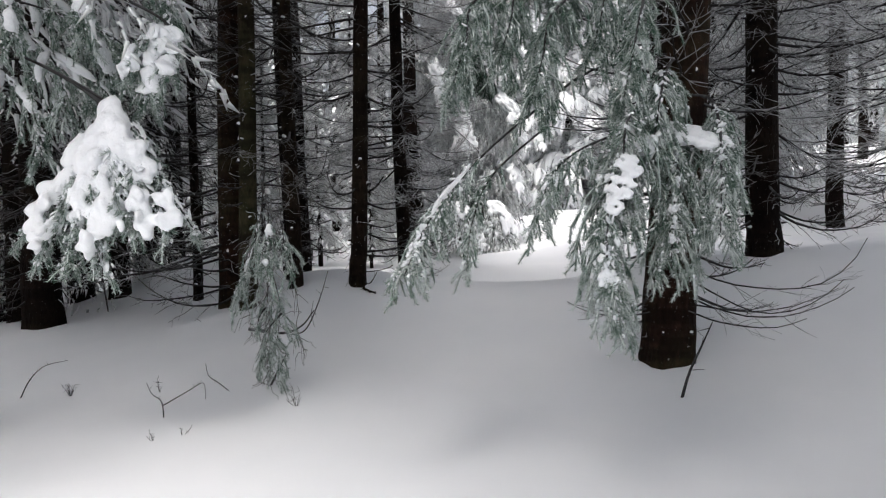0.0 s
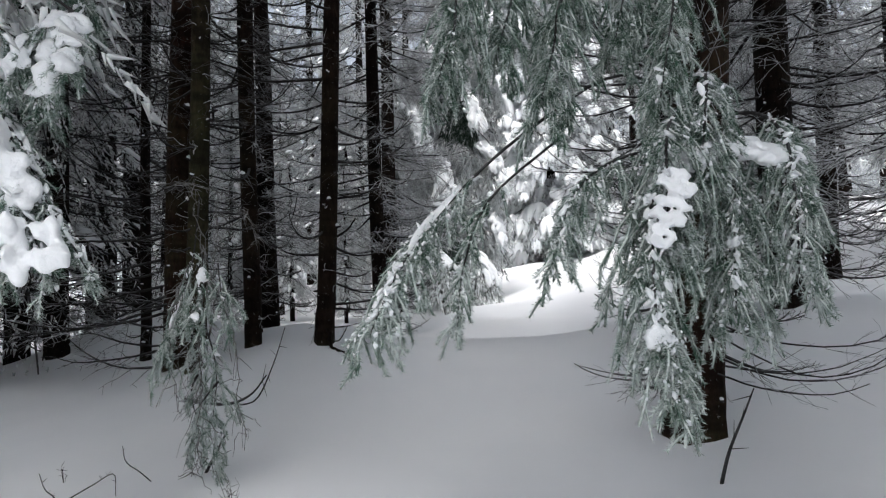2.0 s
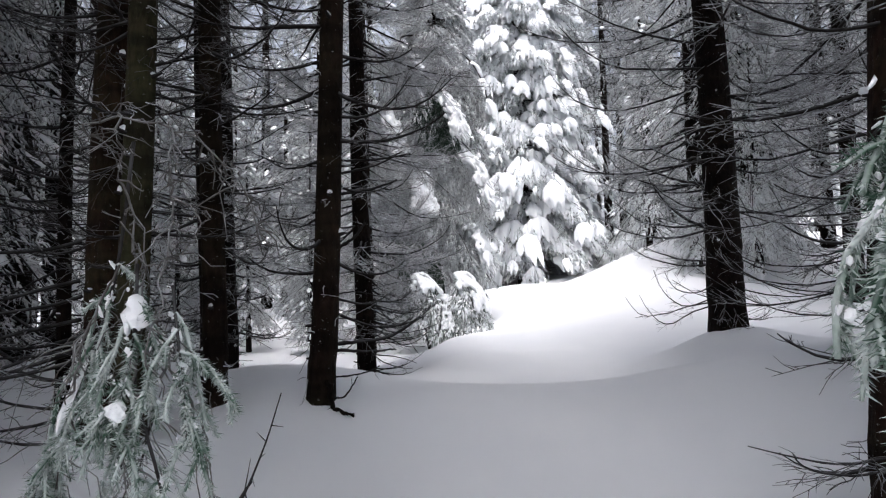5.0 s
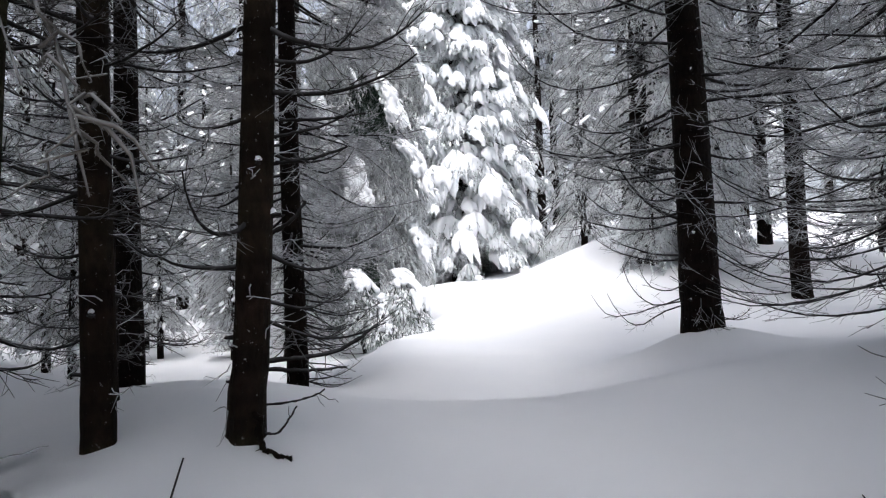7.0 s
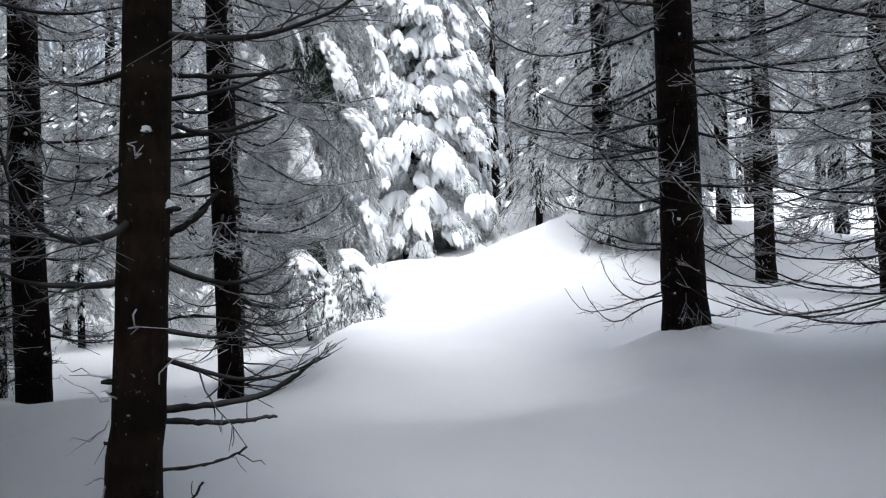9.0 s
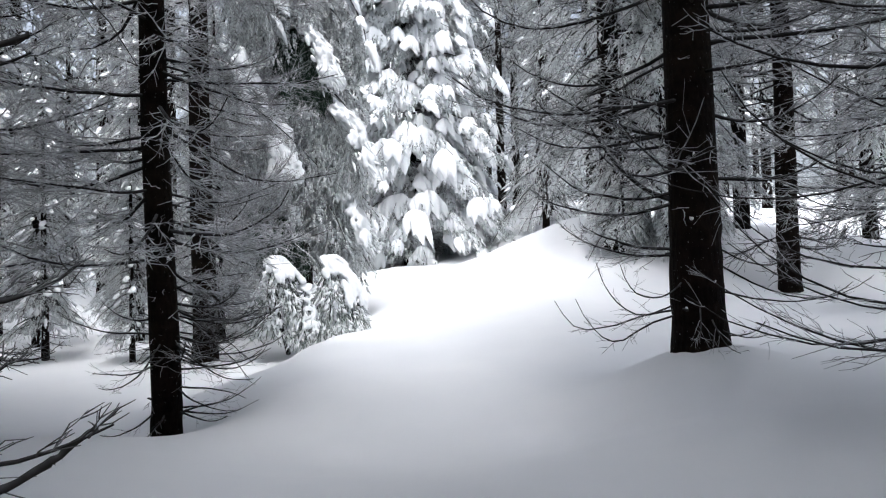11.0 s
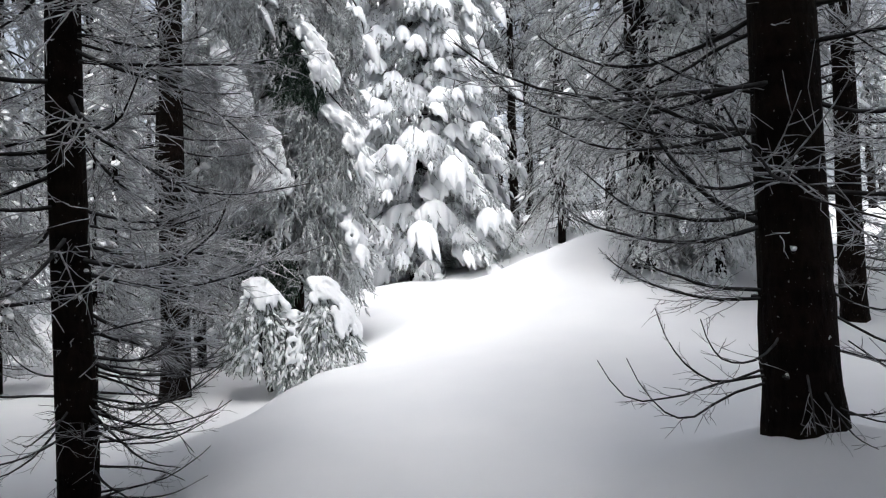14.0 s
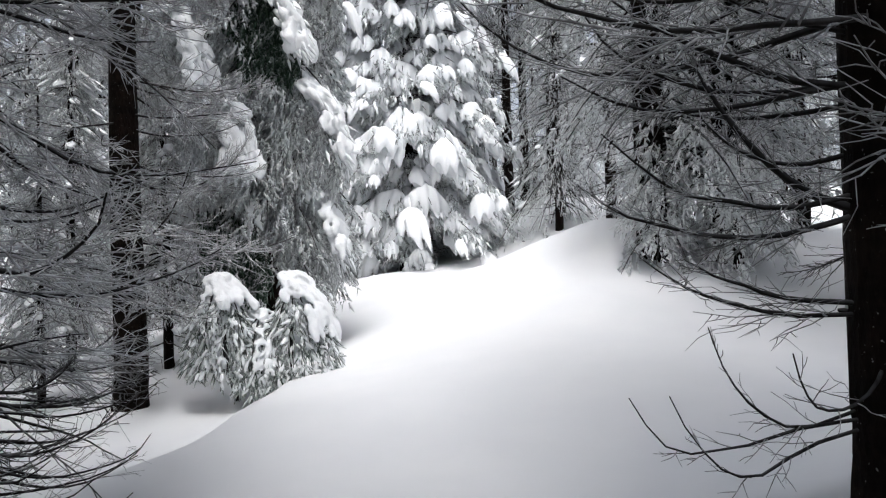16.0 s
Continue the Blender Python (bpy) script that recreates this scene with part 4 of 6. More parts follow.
# ---- boughs of rime-coated foliage round M and N ----
def dressed(key, boughs, low, high, reach, seed):
    t = TREES[key]
    rng = np.random.default_rng(seed)
    tree = thing("foliage_spruce", (t[0] + 0.1, t[1] - 0.25, gz(t[0], t[1] - 0.25)), "young spruce with drooping rime-coated boughs at the glade edge", "tree", "rime-coated spruces")
    leaf, wood, snow = Buf(), Buf(), Buf()
    part("trunk", trunk_mesh((0, 0, 0, 0.16, 0, 0), high + 1, rng, 10, 22), BARK_BLACK, tree)
    hanging_crown(rng, low, high, reach, boughs, 60, leaf, wood, 0.75, (0.14, 0.32), 0.02, None, 0.5, True, 4)
    hanging_crown(rng, 0.4, low + 0.4, reach * 0.42, boughs // 3, 40, leaf, wood, 0.8, (0.14, 0.3), 0.02, None, 0.2, True, 4)
    tagged(part("crown", leaf, NEEDLE_SNOWY, tree), kind="stuff")
    tagged(part("limb", wood, WOOD, tree), kind="stuff")
    return tree


dressed("M", 120, 1.5, 9.0, 1.8, 61)
dressed("N", 100, 1.4, 8.5, 1.5, 62)


# ---- heavy boughs of the spruce beside the glade ----
def edge_spruce():
    rng = np.random.default_rng(65)
    x, y = -0.95, 18.3
    base = np.array([x, y, gz(x, y)])
    tree = thing("edge_spruce", base, "spruce at the glade edge with snow-edged hanging boughs", "tree", "rime-coated spruces")
    part("trunk", trunk_mesh((x, y, 0, 0.24, 0, 0), 9.8, rng, 10, 22), BARK_BLACK, tree)
    snow, soft, leaf, rime, wood = Buf(), Buf(), Buf(), Buf(), Buf()
    # boughs that arch out over the glade, white along the back, with needles hanging beneath
    arcs = [((-0.83, 17.7, 4.95), (-0.3, 17.45, 4.5), (0.06, 17.3, 4.0), (0.22, 17.2, 3.3)), ((-0.75, 17.7, 3.6), (-0.29, 17.5, 2.98), (0.03, 17.4, 2.45), (0.15, 17.35, 1.9)),
            ((-2.2, 17.6, 5.9), (-1.95, 17.3, 5.3), (-1.83, 17.2, 4.7), (-1.8, 17.15, 4.3)), ((-0.95, 17.8, 6.3), (-0.62, 17.4, 5.7), (-0.45, 17.3, 5.2), (-0.4, 17.25, 4.95)),
            ((-1.4, 17.6, 4.4), (-1.3, 17.2, 3.9), (-1.25, 17.1, 3.4), (-1.25, 17.05, 3.1)), ((-1.2, 17.6, 2.9), (-1.1, 17.2, 2.5), (-0.95, 17.0, 2.1), (-0.9, 16.95, 1.8)),
            ((-0.6, 18.0, 7.4), (-0.1, 17.8, 6.9), (0.2, 17.7, 6.3), (0.3, 17.6, 5.7)), ((-1.7, 17.5, 7.4), (-1.5, 17.3, 6.9), (-1.4, 17.2, 6.4), (-1.4, 17.2, 6.0))]
    for c, pts in enumerate(arcs):
        p = curve_through(np.array([(x, y, pts[0][2] + 0.35), *pts]) - base, 30)
        tubes(wood, p[None], (0.03 * (1 - 0.8 * np.linspace(0, 1, 30)))[None], 5)
        d = p[-1] - p[10]
        az = float(np.arctan2(d[1], d[0]))
        if c < 5:
            q = curve_through(p[9:30:4], 24)
            m = 150
            f = rng.uniform(0, 1, m)
            i = (f * 23).astype(int)
            lat, back = rng.uniform(-0.28, 0.28, m) * (0.5 + 0.6 * f), rng.uniform(0, 0.3, m) * (1 - 0.5 * f)
            place = q[i] + np.array([np.cos(az), np.sin(az), 0.5]) * 0.1 + np.stack([-np.sin(az) * lat - np.cos(az) * back, np.cos(az) * lat - np.sin(az) * back, 0.06 - 0.7 * lat**2 - 0.35 * back], -1)
            size = rng.uniform(0.04, 0.085, m)
            lumps(soft, place, np.gradient(q, axis=0)[i], np.stack([size * 1.7, size, size * 0.8], -1), rng, 6, 9, 0.3, 0.8)
            m = 90
            at = q[rng.integers(3, 24, m)] + rng.normal(0, 0.08, (m, 3))
            spindles(snow, at, np.array([np.cos(az), np.sin(az), -1.6]) * rng.uniform(0.3, 1, (m, 3)) + rng.normal(0, 0.35, (m, 3)), rng.uniform(0.08, 0.2, m), rng.uniform(0.014, 0.032, m), 5, (0, 0.3, 0.7, 1), (0.6, 1, 0.8, 0.1), 0.3)
        for k in range(9, 29, 30 if c < 5 else 6 if c != 5 else 20):
            cap(snow, p[k] + rng.normal(0, 0.03, 3) + np.array([0, 0, 0.04]), az + rng.normal(0, 0.5), rng.uniform(0.24, 0.42), rng.uniform(0.26, 0.48), rng.uniform(0.04, 0.065), rng, rng.uniform(0.9, 1.6), 14, 8)
        n = 900
        t = rng.integers(8, 30, n)
        at = p[t] + rng.normal(0, 0.05, (n, 3))
        back = np.array([np.cos(az), np.sin(az), 0]) * rng.uniform(-0.5, 0.1, (n, 1)) + np.array([0, 0, -1.0])
        at = at + back * (rng.uniform(0, 0.32, n) ** 1.2)[:, None]
        at[:, 0] -= rng.uniform(0, 0.7, n) * (rng.random(n) < 0.6)
        at = at - np.array([np.cos(az), np.sin(az), 0.6]) * 0.12
        sprays(leaf if c in (3, 5) else rime, at, back + rng.normal(0, 0.2, (n, 3)), rng.uniform(0.14, 0.3, n), 0.019, rng, 5)
    hanging_crown(rng, 1.9, 9.6, 1.35, 300, 60, rime, wood, 0.75, (0.14, 0.3), 0.026, None, 0.35, True, 5)
    tagged(part("limb", wood, WOOD, tree), kind="stuff")
    tagged(part("needles", leaf, NEEDLE_GREEN, tree, "dark green hanging needles"), kind="stuff")
    tagged(part("crown", rime, NEEDLE_SNOWY, tree), kind="stuff")
    tagged(part("crumb", snow, SNOW_LUMP, tree, "fingers of snow on the needles"), kind="stuff")
    soft_snow("snow", soft, tree, "snow draped along the boughs", 0.022, 4)


edge_spruce()


# ---- the bowed snow-covered bush ----
def bowed_bush():
    rng = np.random.default_rng(71)
    base = np.array([-0.8, 15.7, gz(-0.8, 15.7)])
    bush = thing("bowed_spruce_sapling", base, "small spruce bowed to the ground under thick snow", "bush")
    snow, soft, leaf, wood = Buf(), Buf(), Buf(), Buf()
    # apex, tip, share of the length under snow, width and depth of the snow, needle fingers
    right, left, middle = (-0.48, 15.72, 1.68), (-1.33, 15.7, 1.68), (-0.86, 15.75, 1.25)
    boughs = [
        (right, (-0.02, 15.42, 0.6), 0.94, 0.2, 0.085, 200), (right, (0.08, 15.62, 0.66), 0.8, 0.13, 0.06, 150), (right, (-0.24, 15.32, 0.5), 0.62, 0.2, 0.075, 230),
        (right, (-0.46, 15.3, 0.5), 0.42, 0.13, 0.05, 230), (right, (-0.68, 15.36, 0.55), 0.3, 0.1, 0.05, 200), (right, (-0.1, 16.0, 0.6), 0.8, 0.2, 0.07, 120),
        (left, (-0.98, 15.36, 0.78), 0.68, 0.18, 0.085, 200), (left, (-1.2, 15.28, 0.62), 0.6, 0.16, 0.07, 240), (left, (-0.98, 15.34, 0.5), 0.3, 0.1, 0.05, 230),
        (left, (-1.46, 15.32, 0.7), 0.45, 0.12, 0.05, 230), (left, (-1.68, 15.5, 0.78), 0.5, 0.1, 0.05, 200), (left, (-1.64, 15.85, 0.6), 0.5, 0.14, 0.05, 140),
        (middle, (-0.8, 15.28, 0.42), 0.97, 0.085, 0.05, 140), (middle, (-0.94, 15.3, 0.5), 0.35, 0.08, 0.04, 240), (middle, (-0.62, 15.3, 0.52), 0.3, 0.09, 0.04, 240), (middle, (-0.7, 15.5, 0.6), 0.5, 0.12, 0.05, 200), (middle, (-1.05, 15.5, 0.6), 0.5, 0.12, 0.05, 200),
    ]
    for apex, tip, share, wide, deep, count in boughs:
        a, t = np.array(apex), np.array(tip)
        t[2] = max(t[2], gz(t[0], t[1]) + 0.03)
        away = unit((t - a) * np.array([1, 1, 0]))
        az = float(np.arctan2(away[1], away[0]))
        side = np.array([-away[1], away[0], 0])
        mid = 0.5 * a + 0.5 * t + away * 0.07 + np.array([0, 0, 0.13])
        p = curve_through([a - away * 0.05 - np.array([0, 0, 0.02]), a, mid, t], 32) - base
        tubes(wood, p[None], (0.014 * (1 - 0.8 * np.linspace(0, 1, 32)))[None], 5)
        j = rng.integers(7, 32, count)
        lat = rng.uniform(-1, 1, count)
        at = p[j] + side * (lat * (0.05 + 0.12 * j / 32))[:, None] - np.array([0, 0, 1.0]) * (0.02 + 0.06 * lat**2 + rng.uniform(0, 0.05, count))[:, None]
        ax = away * rng.uniform(0.0, 0.7, (count, 1)) + side * (0.6 * lat)[:, None] - np.array([0, 0, 1.0]) * rng.uniform(0.4, 1.0, (count, 1)) + rng.normal(0, 0.2, (count, 3))
        long = rng.uniform(0.06, 0.15, count)
        spindles(leaf, at, ax, long, 0.008, 5, (0, 0.3, 0.75, 1), (0.8, 1, 0.9, 0.4), 0.25)
        needles(leaf, at, ax, long, rng, 40, 0.022, 0.006, 0.25)
        n = int(26 * share) + 6
        q = curve_through(p[2 : max(int(31 * share), 8) : 3], n)
        m = int(80 * share * wide / 0.13) + 8
        f = rng.uniform(0, 1, m)
        i = (f * (n - 1)).astype(int)
        lat = rng.uniform(-1, 1, m) * 1.35 * wide * (0.3 + 0.7 * f)
        size = rng.uniform(0.55, 1.0, m) * deep * (0.4 + 0.5 * f)
        lumps(soft, q[i] + side * lat[:, None] + away * 0.04 + np.array([0, 0, 1.0]) * (0.045 * np.minimum(1, 0.1 + 2.5 * f) - 0.9 * lat**2)[:, None], np.gradient(q, axis=0)[i], np.stack([size * 1.6, size, size * 0.75], -1), rng, 6, 9, 0.3, 0.8)
        # snow caught on the hanging twigs
        m = int(count * 0.4)
        o = rng.integers(0, count, m)
        size = rng.uniform(0.01, 0.03, m)
        lumps(snow, at[o] + unit(ax[o]) * (long[o] * rng.uniform(0, 0.6, m))[:, None] + away * 0.012, ax[o], np.stack([size * 2.6, size, size * 0.7], -1), rng, 6, 8, 0.35, 0.7)
    tubes(wood, np.array([[(0.2, 0.1, -0.3), (0.28, 0.08, 0.5), np.array(right) - base], [(-0.3, 0.1, -0.3), (-0.48, 0.05, 0.5), np.array(left) - base], [(0, 0.1, -0.3), (0, 0.08, 0.4), np.array(middle) - base]]), np.array([[0.04, 0.03, 0.014]] * 3), 7)
    part("stem", wood, WOOD, bush)
    tagged(part("needles", leaf, NEEDLE_BUSH, bush, "frosted hanging needle fingers"), kind="stuff")
    tagged(part("crumb", snow, SNOW_LUMP, bush, "crumbs of snow on the needles"), kind="stuff")
    soft_snow("snow", soft, bush, "smooth snow draped over the boughs", 0.016, 5)


bowed_bush()


# ---- near boughs, needle by needle ----
def near_bough(parent, points, seed, spread=0.3, sprig=(0.03, 0.085), snow_load=0.3, needle=NEEDLE, droop=0.5, gap=0.03, name="bough", label="frosted drooping bough", first=0.12, per=70, fine=1.0, lump=1.0, stem=0.004, ridge=None):
    """A live bough along a curve, with branchlets, hanging twigs and every needle; snow clings on top."""
    rng = np.random.default_rng(seed)
    k = 26
    path = curve_through(points, k)
    total = float(np.linalg.norm(np.diff(path, axis=0), axis=1).sum())
    d = unit(np.gradient(path, axis=0))
    s = np.linspace(0, 1, k)
    b = Buf()
    tubes(b, path[None], ((0.0025 + stem * min(total, 2.0)) * (1 - 0.8 * s) + 0.001)[None], 6, 0)
    n = max(int(total * (1 - first) / 0.042), 6)
    si = np.linspace(first, 0.99, n) + rng.normal(0, 0.006, n)
    j = np.clip((si * (k - 1)).astype(int), 0, k - 2)
    base, ax = path[j], d[j]
    side = unit(np.cross(ax, (0, 0, 1.0)) + 1e-4)
    sgn = np.where(np.arange(n) % 2, 1.0, -1.0)[:, None]
    ln = spread * (1.05 - 0.62 * si) * rng.uniform(0.5, 1.3, n)
    bd = unit(ax * rng.uniform(0.45, 0.9, (n, 1)) + side * sgn * rng.uniform(0.5, 1.0, (n, 1)) + rng.normal(0, 0.12, (n, 3)))
    q = np.linspace(0, 1, 6)
    bp = base[:, None] + bd[:, None] * (ln[:, None] * (q - 0.4 * q**2))[..., None]
    bp[..., 2] -= (droop * ln * rng.uniform(0.6, 1.5, n))[:, None] * q**1.5
    bp[:, 1:] += np.cumsum(rng.normal(0, 0.035, (n, 5, 3)), 1) * ln[:, None, None]
    tubes(b, bp, (0.0035 * (1 - 0.7 * q))[None] * np.ones((n, 1)), 4, 0)
    # needles round every branchlet and round the end of the stem
    seg = np.diff(bp, axis=1)
    sl = np.linalg.norm(seg, axis=2).ravel()
    count = max(int(per * float(sl.mean()) / 0.06), 8)
    needles(b, bp[:, :-1].reshape(-1, 3), seg.reshape(-1, 3), sl, rng, count, 0.021 * fine, 0.0036 * fine, 0.0, 1)
    spindles(b, bp[:, :-1].reshape(-1, 3), seg.reshape(-1, 3), sl * 1.1, 0.0052, 4, (0, 0.5, 1.0), (1, 1, 0.8), 0.0, 1)
    e = int(first * k) + (k - int(first * k)) // 3
    seg = np.diff(path[e:], axis=0)
    needles(b, path[e:-1], seg, np.linalg.norm(seg, axis=1), rng, count, 0.021 * fine, 0.0036 * fine, 0.0, 1)
    # short side twigs
    m = max(int(float(ln.mean()) / gap), 2) * n
    o, t = rng.integers(0, n, m), rng.uniform(0.1, 0.98, m)
    jj = np.minimum((t * 5).astype(int), 4)
    ff = (t * 5 - jj)[:, None]
    bases = bp[o, jj] * (1 - ff) + bp[o, jj + 1] * ff
    tang = unit(bp[o, jj + 1] - bp[o, jj])
    sd = unit(np.cross(tang, (0.1, 0.2, 1.0))) * rng.choice((-1.0, 1.0), (m, 1))
    axes = tang * rng.uniform(0.7, 1.1, (m, 1)) + sd * rng.uniform(0.4, 0.9, (m, 1)) - np.array([0, 0, 1.0]) * rng.uniform(-0.1, 0.5, (m, 1)) + rng.normal(0, 0.2, (m, 3))
    sl = rng.uniform(*sprig, m)
    spindles(b, bases, axes, sl, 0.0042, 4, (0, 0.5, 1.0), (1, 1, 0.6), 0.25, 1)
    needles(b, bases, axes, sl, rng, per, 0.019 * fine, 0.0036 * fine, 0.25, 1)
    ob = part(name, b, (WOOD, needle), parent, label)
    if snow_load > 0:
        w = Buf()
        # snow caught along the hanging twigs
        pick = np.flatnonzero(rng.random(len(bases)) < min(snow_load, 1.2) * 0.22)
        m = len(pick)
        if m:
            ax2 = unit(axes[pick]) + rng.normal(0, 0.1, (m, 3)) + np.array([0, 0, 0.06])
            for c in range(2):
                at = bases[pick] + unit(axes[pick]) * (sl[pick] * rng.uniform(0.0, 0.7, m))[:, None] + np.array([0, 0, 0.005])
                size = rng.uniform(0.004, 0.009, m) * min(lump, 1.5)
                lumps(w, at, ax2, np.stack([size * rng.uniform(1.2, 2.0, m), size, size * 0.8], -1), rng, 3, 5, 0.5, 0.7)
        # crumbs along the stem
        m = max(int(total * (1 - first) / 0.012 * min(snow_load, 1.5)), 3)
        t = rng.uniform(first, 0.97, m)
        jj = np.clip((t * (k - 1)).astype(int), 0, k - 2)
        size = (0.005 + 0.011 * rng.random(m) ** 2) * lump * (1.15 - 0.4 * t)
        lumps(w, path[jj] + np.array([0, 0, 1.0]) * (size * 0.4)[:, None] + rng.normal(0, 0.014 * lump, (m, 3)), d[jj] + rng.normal(0, 0.4, (m, 3)), np.stack([size * rng.uniform(1.3, 2.4, m), size, size * 0.6], -1), rng, 6, 8, 0.42, 0.6)
        m = int(n * min(snow_load, 1.6) * 5)
        o = rng.integers(0, n, m)
        t = rng.uniform(0.1, 0.95, m)
        jj = np.minimum((t * 5).astype(int), 4)
        size = rng.uniform(0.003, 0.0075, m) * lump
        lumps(w, bp[o, jj] + np.array([0, 0, 1.0]) * (size * 0.6)[:, None] + rng.normal(0, 0.011, (m, 3)), bp[o, jj + 1] - bp[o, jj] + rng.normal(0, 0.006, (m, 3)), np.stack([size * 1.5, size * 1.1, size * 0.6], -1), rng, 4, 6, 0.5, 0.6)
        # drifts lying along the back of the bough and over its branchlets
        if ridge:
            wide, high, share, end = ridge
            s0 = first
            while s0 < end:
                s1 = min(end if wide > 0.065 else 0.97, s0 + (0.5 if wide > 0.065 else rng.uniform(0.1, 0.22)))
                if rng.random() < share:
                    q = np.linspace(s0, s1, 26 if wide > 0.065 else 14)
                    pp = np.stack([np.interp(q, s, path[:, c]) for c in range(3)], -1) + np.array([0, 0, 0.35 * high])
                    hd = d[int(s0 * (k - 1))]
                    slab(w, pp, float(np.arctan2(hd[1], hd[0])), wide * rng.uniform(0.6, 1.25), high * rng.uniform(0.7, 1.2), rng, 16, 0.55 if wide > 0.065 else 0.3 if wide > 0.04 else 0.45)
                s0 = s1 - 0.02 + rng.uniform(0, 0.05)
            for c in range(n):
                if wide > 0.04 and rng.random() < share * 0.4 and si[c] < end:
                    q = np.linspace(0.0, rng.uniform(0.45, 0.95), 10)
                    pp = np.stack([np.interp(q, np.linspace(0, 1, 6), bp[c, :, e]) for e in range(3)], -1) + np.array([0, 0, 0.3 * high])
                    slab(w, pp, float(np.arctan2(bd[c, 1], bd[c, 0])), wide * rng.uniform(0.35, 0.7), high * rng.uniform(0.4, 0.8), rng, 12, 0.3)
        tagged(part("snow", w, SNOW_LUMP, ob, "snow clinging to the bough"), kind="stuff")
    return ob


def root_of(key):
    t = TREES[key]
    return np.array([t[0], t[1], gz(t[0], t[1])])


by_key = {}
for ob in bpy.data.objects:
    if ob.name.startswith("spruce_tree"):
        for key in TREES:
            if abs(ob.location.x - TREES[key][0]) < 1e-4 and abs(ob.location.y - TREES[key][1]) < 1e-4:
                by_key[key] = ob


def bough_on(key, points, seed, **more):
    o = root_of(key)
    return near_bough(by_key[key], [np.asarray(p) - o for p in points], seed, **more)


# boughs of the large reddish spruce, reaching over the way in
bough_on("D", [(1.25, 5.5, 2.35), (0.6, 4.3, 2.2), (0.05, 3.55, 1.75), (-0.28, 3.32, 1.42), (-0.42, 3.05, 1.18), (-0.49, 2.88, 0.98)], 101, spread=0.28, snow_load=0.8, first=0.55, stem=0.003, droop=0.75, ridge=(0.018, 0.015, 0.8, 0.72), label="arched frosted bough with snow along its back")
bough_on("D", [(0.2, 3.7, 1.75), (-0.1, 3.3, 1.45), (-0.2, 3.12, 1.2), (-0.23, 3.07, 0.95)], 102, stem=0.002, spread=0.1, snow_load=0.15, first=0.3, droop=0.8)
heavy = bough_on("D", [(1.25, 5.5, 2.1), (0.75, 4.0, 1.75), (0.5, 3.3, 1.5), (0.43, 3.06, 1.25), (0.41, 2.95, 1.0), (0.46, 2.87, 0.87)], 103, spread=0.38, snow_load=0.7, first=0.4, droop=0.8, label="heavy frosted bough hanging before the trunk")
bough_on("D", [(1.3, 5.5, 2.1), (1.0, 4.2, 1.75), (0.85, 3.5, 1.55), (0.78, 3.3, 1.3), (0.74, 3.2, 1.02)], 104, spread=0.38, snow_load=0.6, first=0.4, droop=0.9)
bough_on("D", [(0.75, 4.0, 1.75), (0.4, 3.4, 1.6), (0.2, 3.15, 1.45), (0.1, 3.05, 1.22)], 105, stem=0.003, spread=0.24, snow_load=0.4, first=0.3, droop=0.9)
bough_on("D", [(1.35, 5.4, 2.2), (1.2, 4.2, 1.95), (1.05, 3.5, 1.7), (1.0, 3.3, 1.45), (0.98, 3.25, 1.12)], 106, spread=0.3, snow_load=0.5, first=0.4, droop=0.9)
bough_on("D", [(1.3, 5.5, 2.5), (1.0, 4.3, 2.2), (0.8, 3.6, 1.95), (0.72, 3.4, 1.7), (0.66, 3.3, 1.4)], 107, spread=0.38, snow_load=0.4, first=0.4, droop=0.9)
bough_on("D", [(1.3, 5.5, 2.4), (0.95, 4.1, 2.0), (0.6, 3.4, 1.75), (0.52, 3.2, 1.5), (0.5, 3.1, 1.2)], 108, spread=0.38, snow_load=0.5, first=0.4, droop=0.9)
for c, (x, y, z, w) in enumerate(((-0.24, 3.5, 2.16, 0.32), (0.0, 3.6, 2.3, 0.38), (0.16, 3.45, 2.05, 0.34), (0.5, 3.75, 2.35, 0.36), (0.62, 3.5, 2.05, 0.34), (0.32, 4.0, 2.6, 0.36))):
    bough_on("D", [(1.35, 5.5, z + 0.9), (0.4 * 1.3 + 0.6 * x, y + 0.9, z + 0.65), (x + 0.08, y + 0.15, z + 0.3), (x, y, z), (x - 0.06, y - 0.1, z - 0.22)], 110 + c, spread=w, snow_load=0.1, first=0.4, droop=0.9)


# soft drifts caught on the heavy bough
drift, g = Buf(), np.random.default_rng(117)
for x, y, z, w, tall in ((0.74, 3.48, 1.64, 0.15, 0.3), (0.6, 3.34, 1.58, 0.1, 0.5), (0.53, 3.12, 1.45, 0.055, 1.15), (0.49, 3.06, 1.36, 0.055, 1.1), (0.45, 3.01, 1.27, 0.04, 1.1), (0.41, 2.92, 0.95, 0.045, 0.9), (0.98, 3.42, 1.6, 0.1, 0.35), (0.88, 3.5, 1.66, 0.08, 0.3)):
    m = 34
    a, r = g.uniform(0, 6.28, m), w * np.sqrt(g.uniform(0, 1, m))
    at = np.array((x, y, z)) - root_of("D") + np.stack([r * np.cos(a), 0.5 * r * np.sin(a), tall * r * np.sin(a)], -1)
    size = g.uniform(0.24, 0.36, m) * w
    lumps(drift, at, g.normal(0, 1, (m, 3)) * np.array([1, 1, 0.3]), np.stack([size * 1.2, size, size * 0.8], -1), g, 6, 10, 0.3, 0.8)
soft_snow("drift", drift, heavy, "soft snow lying on the bough", 0.006, 9)


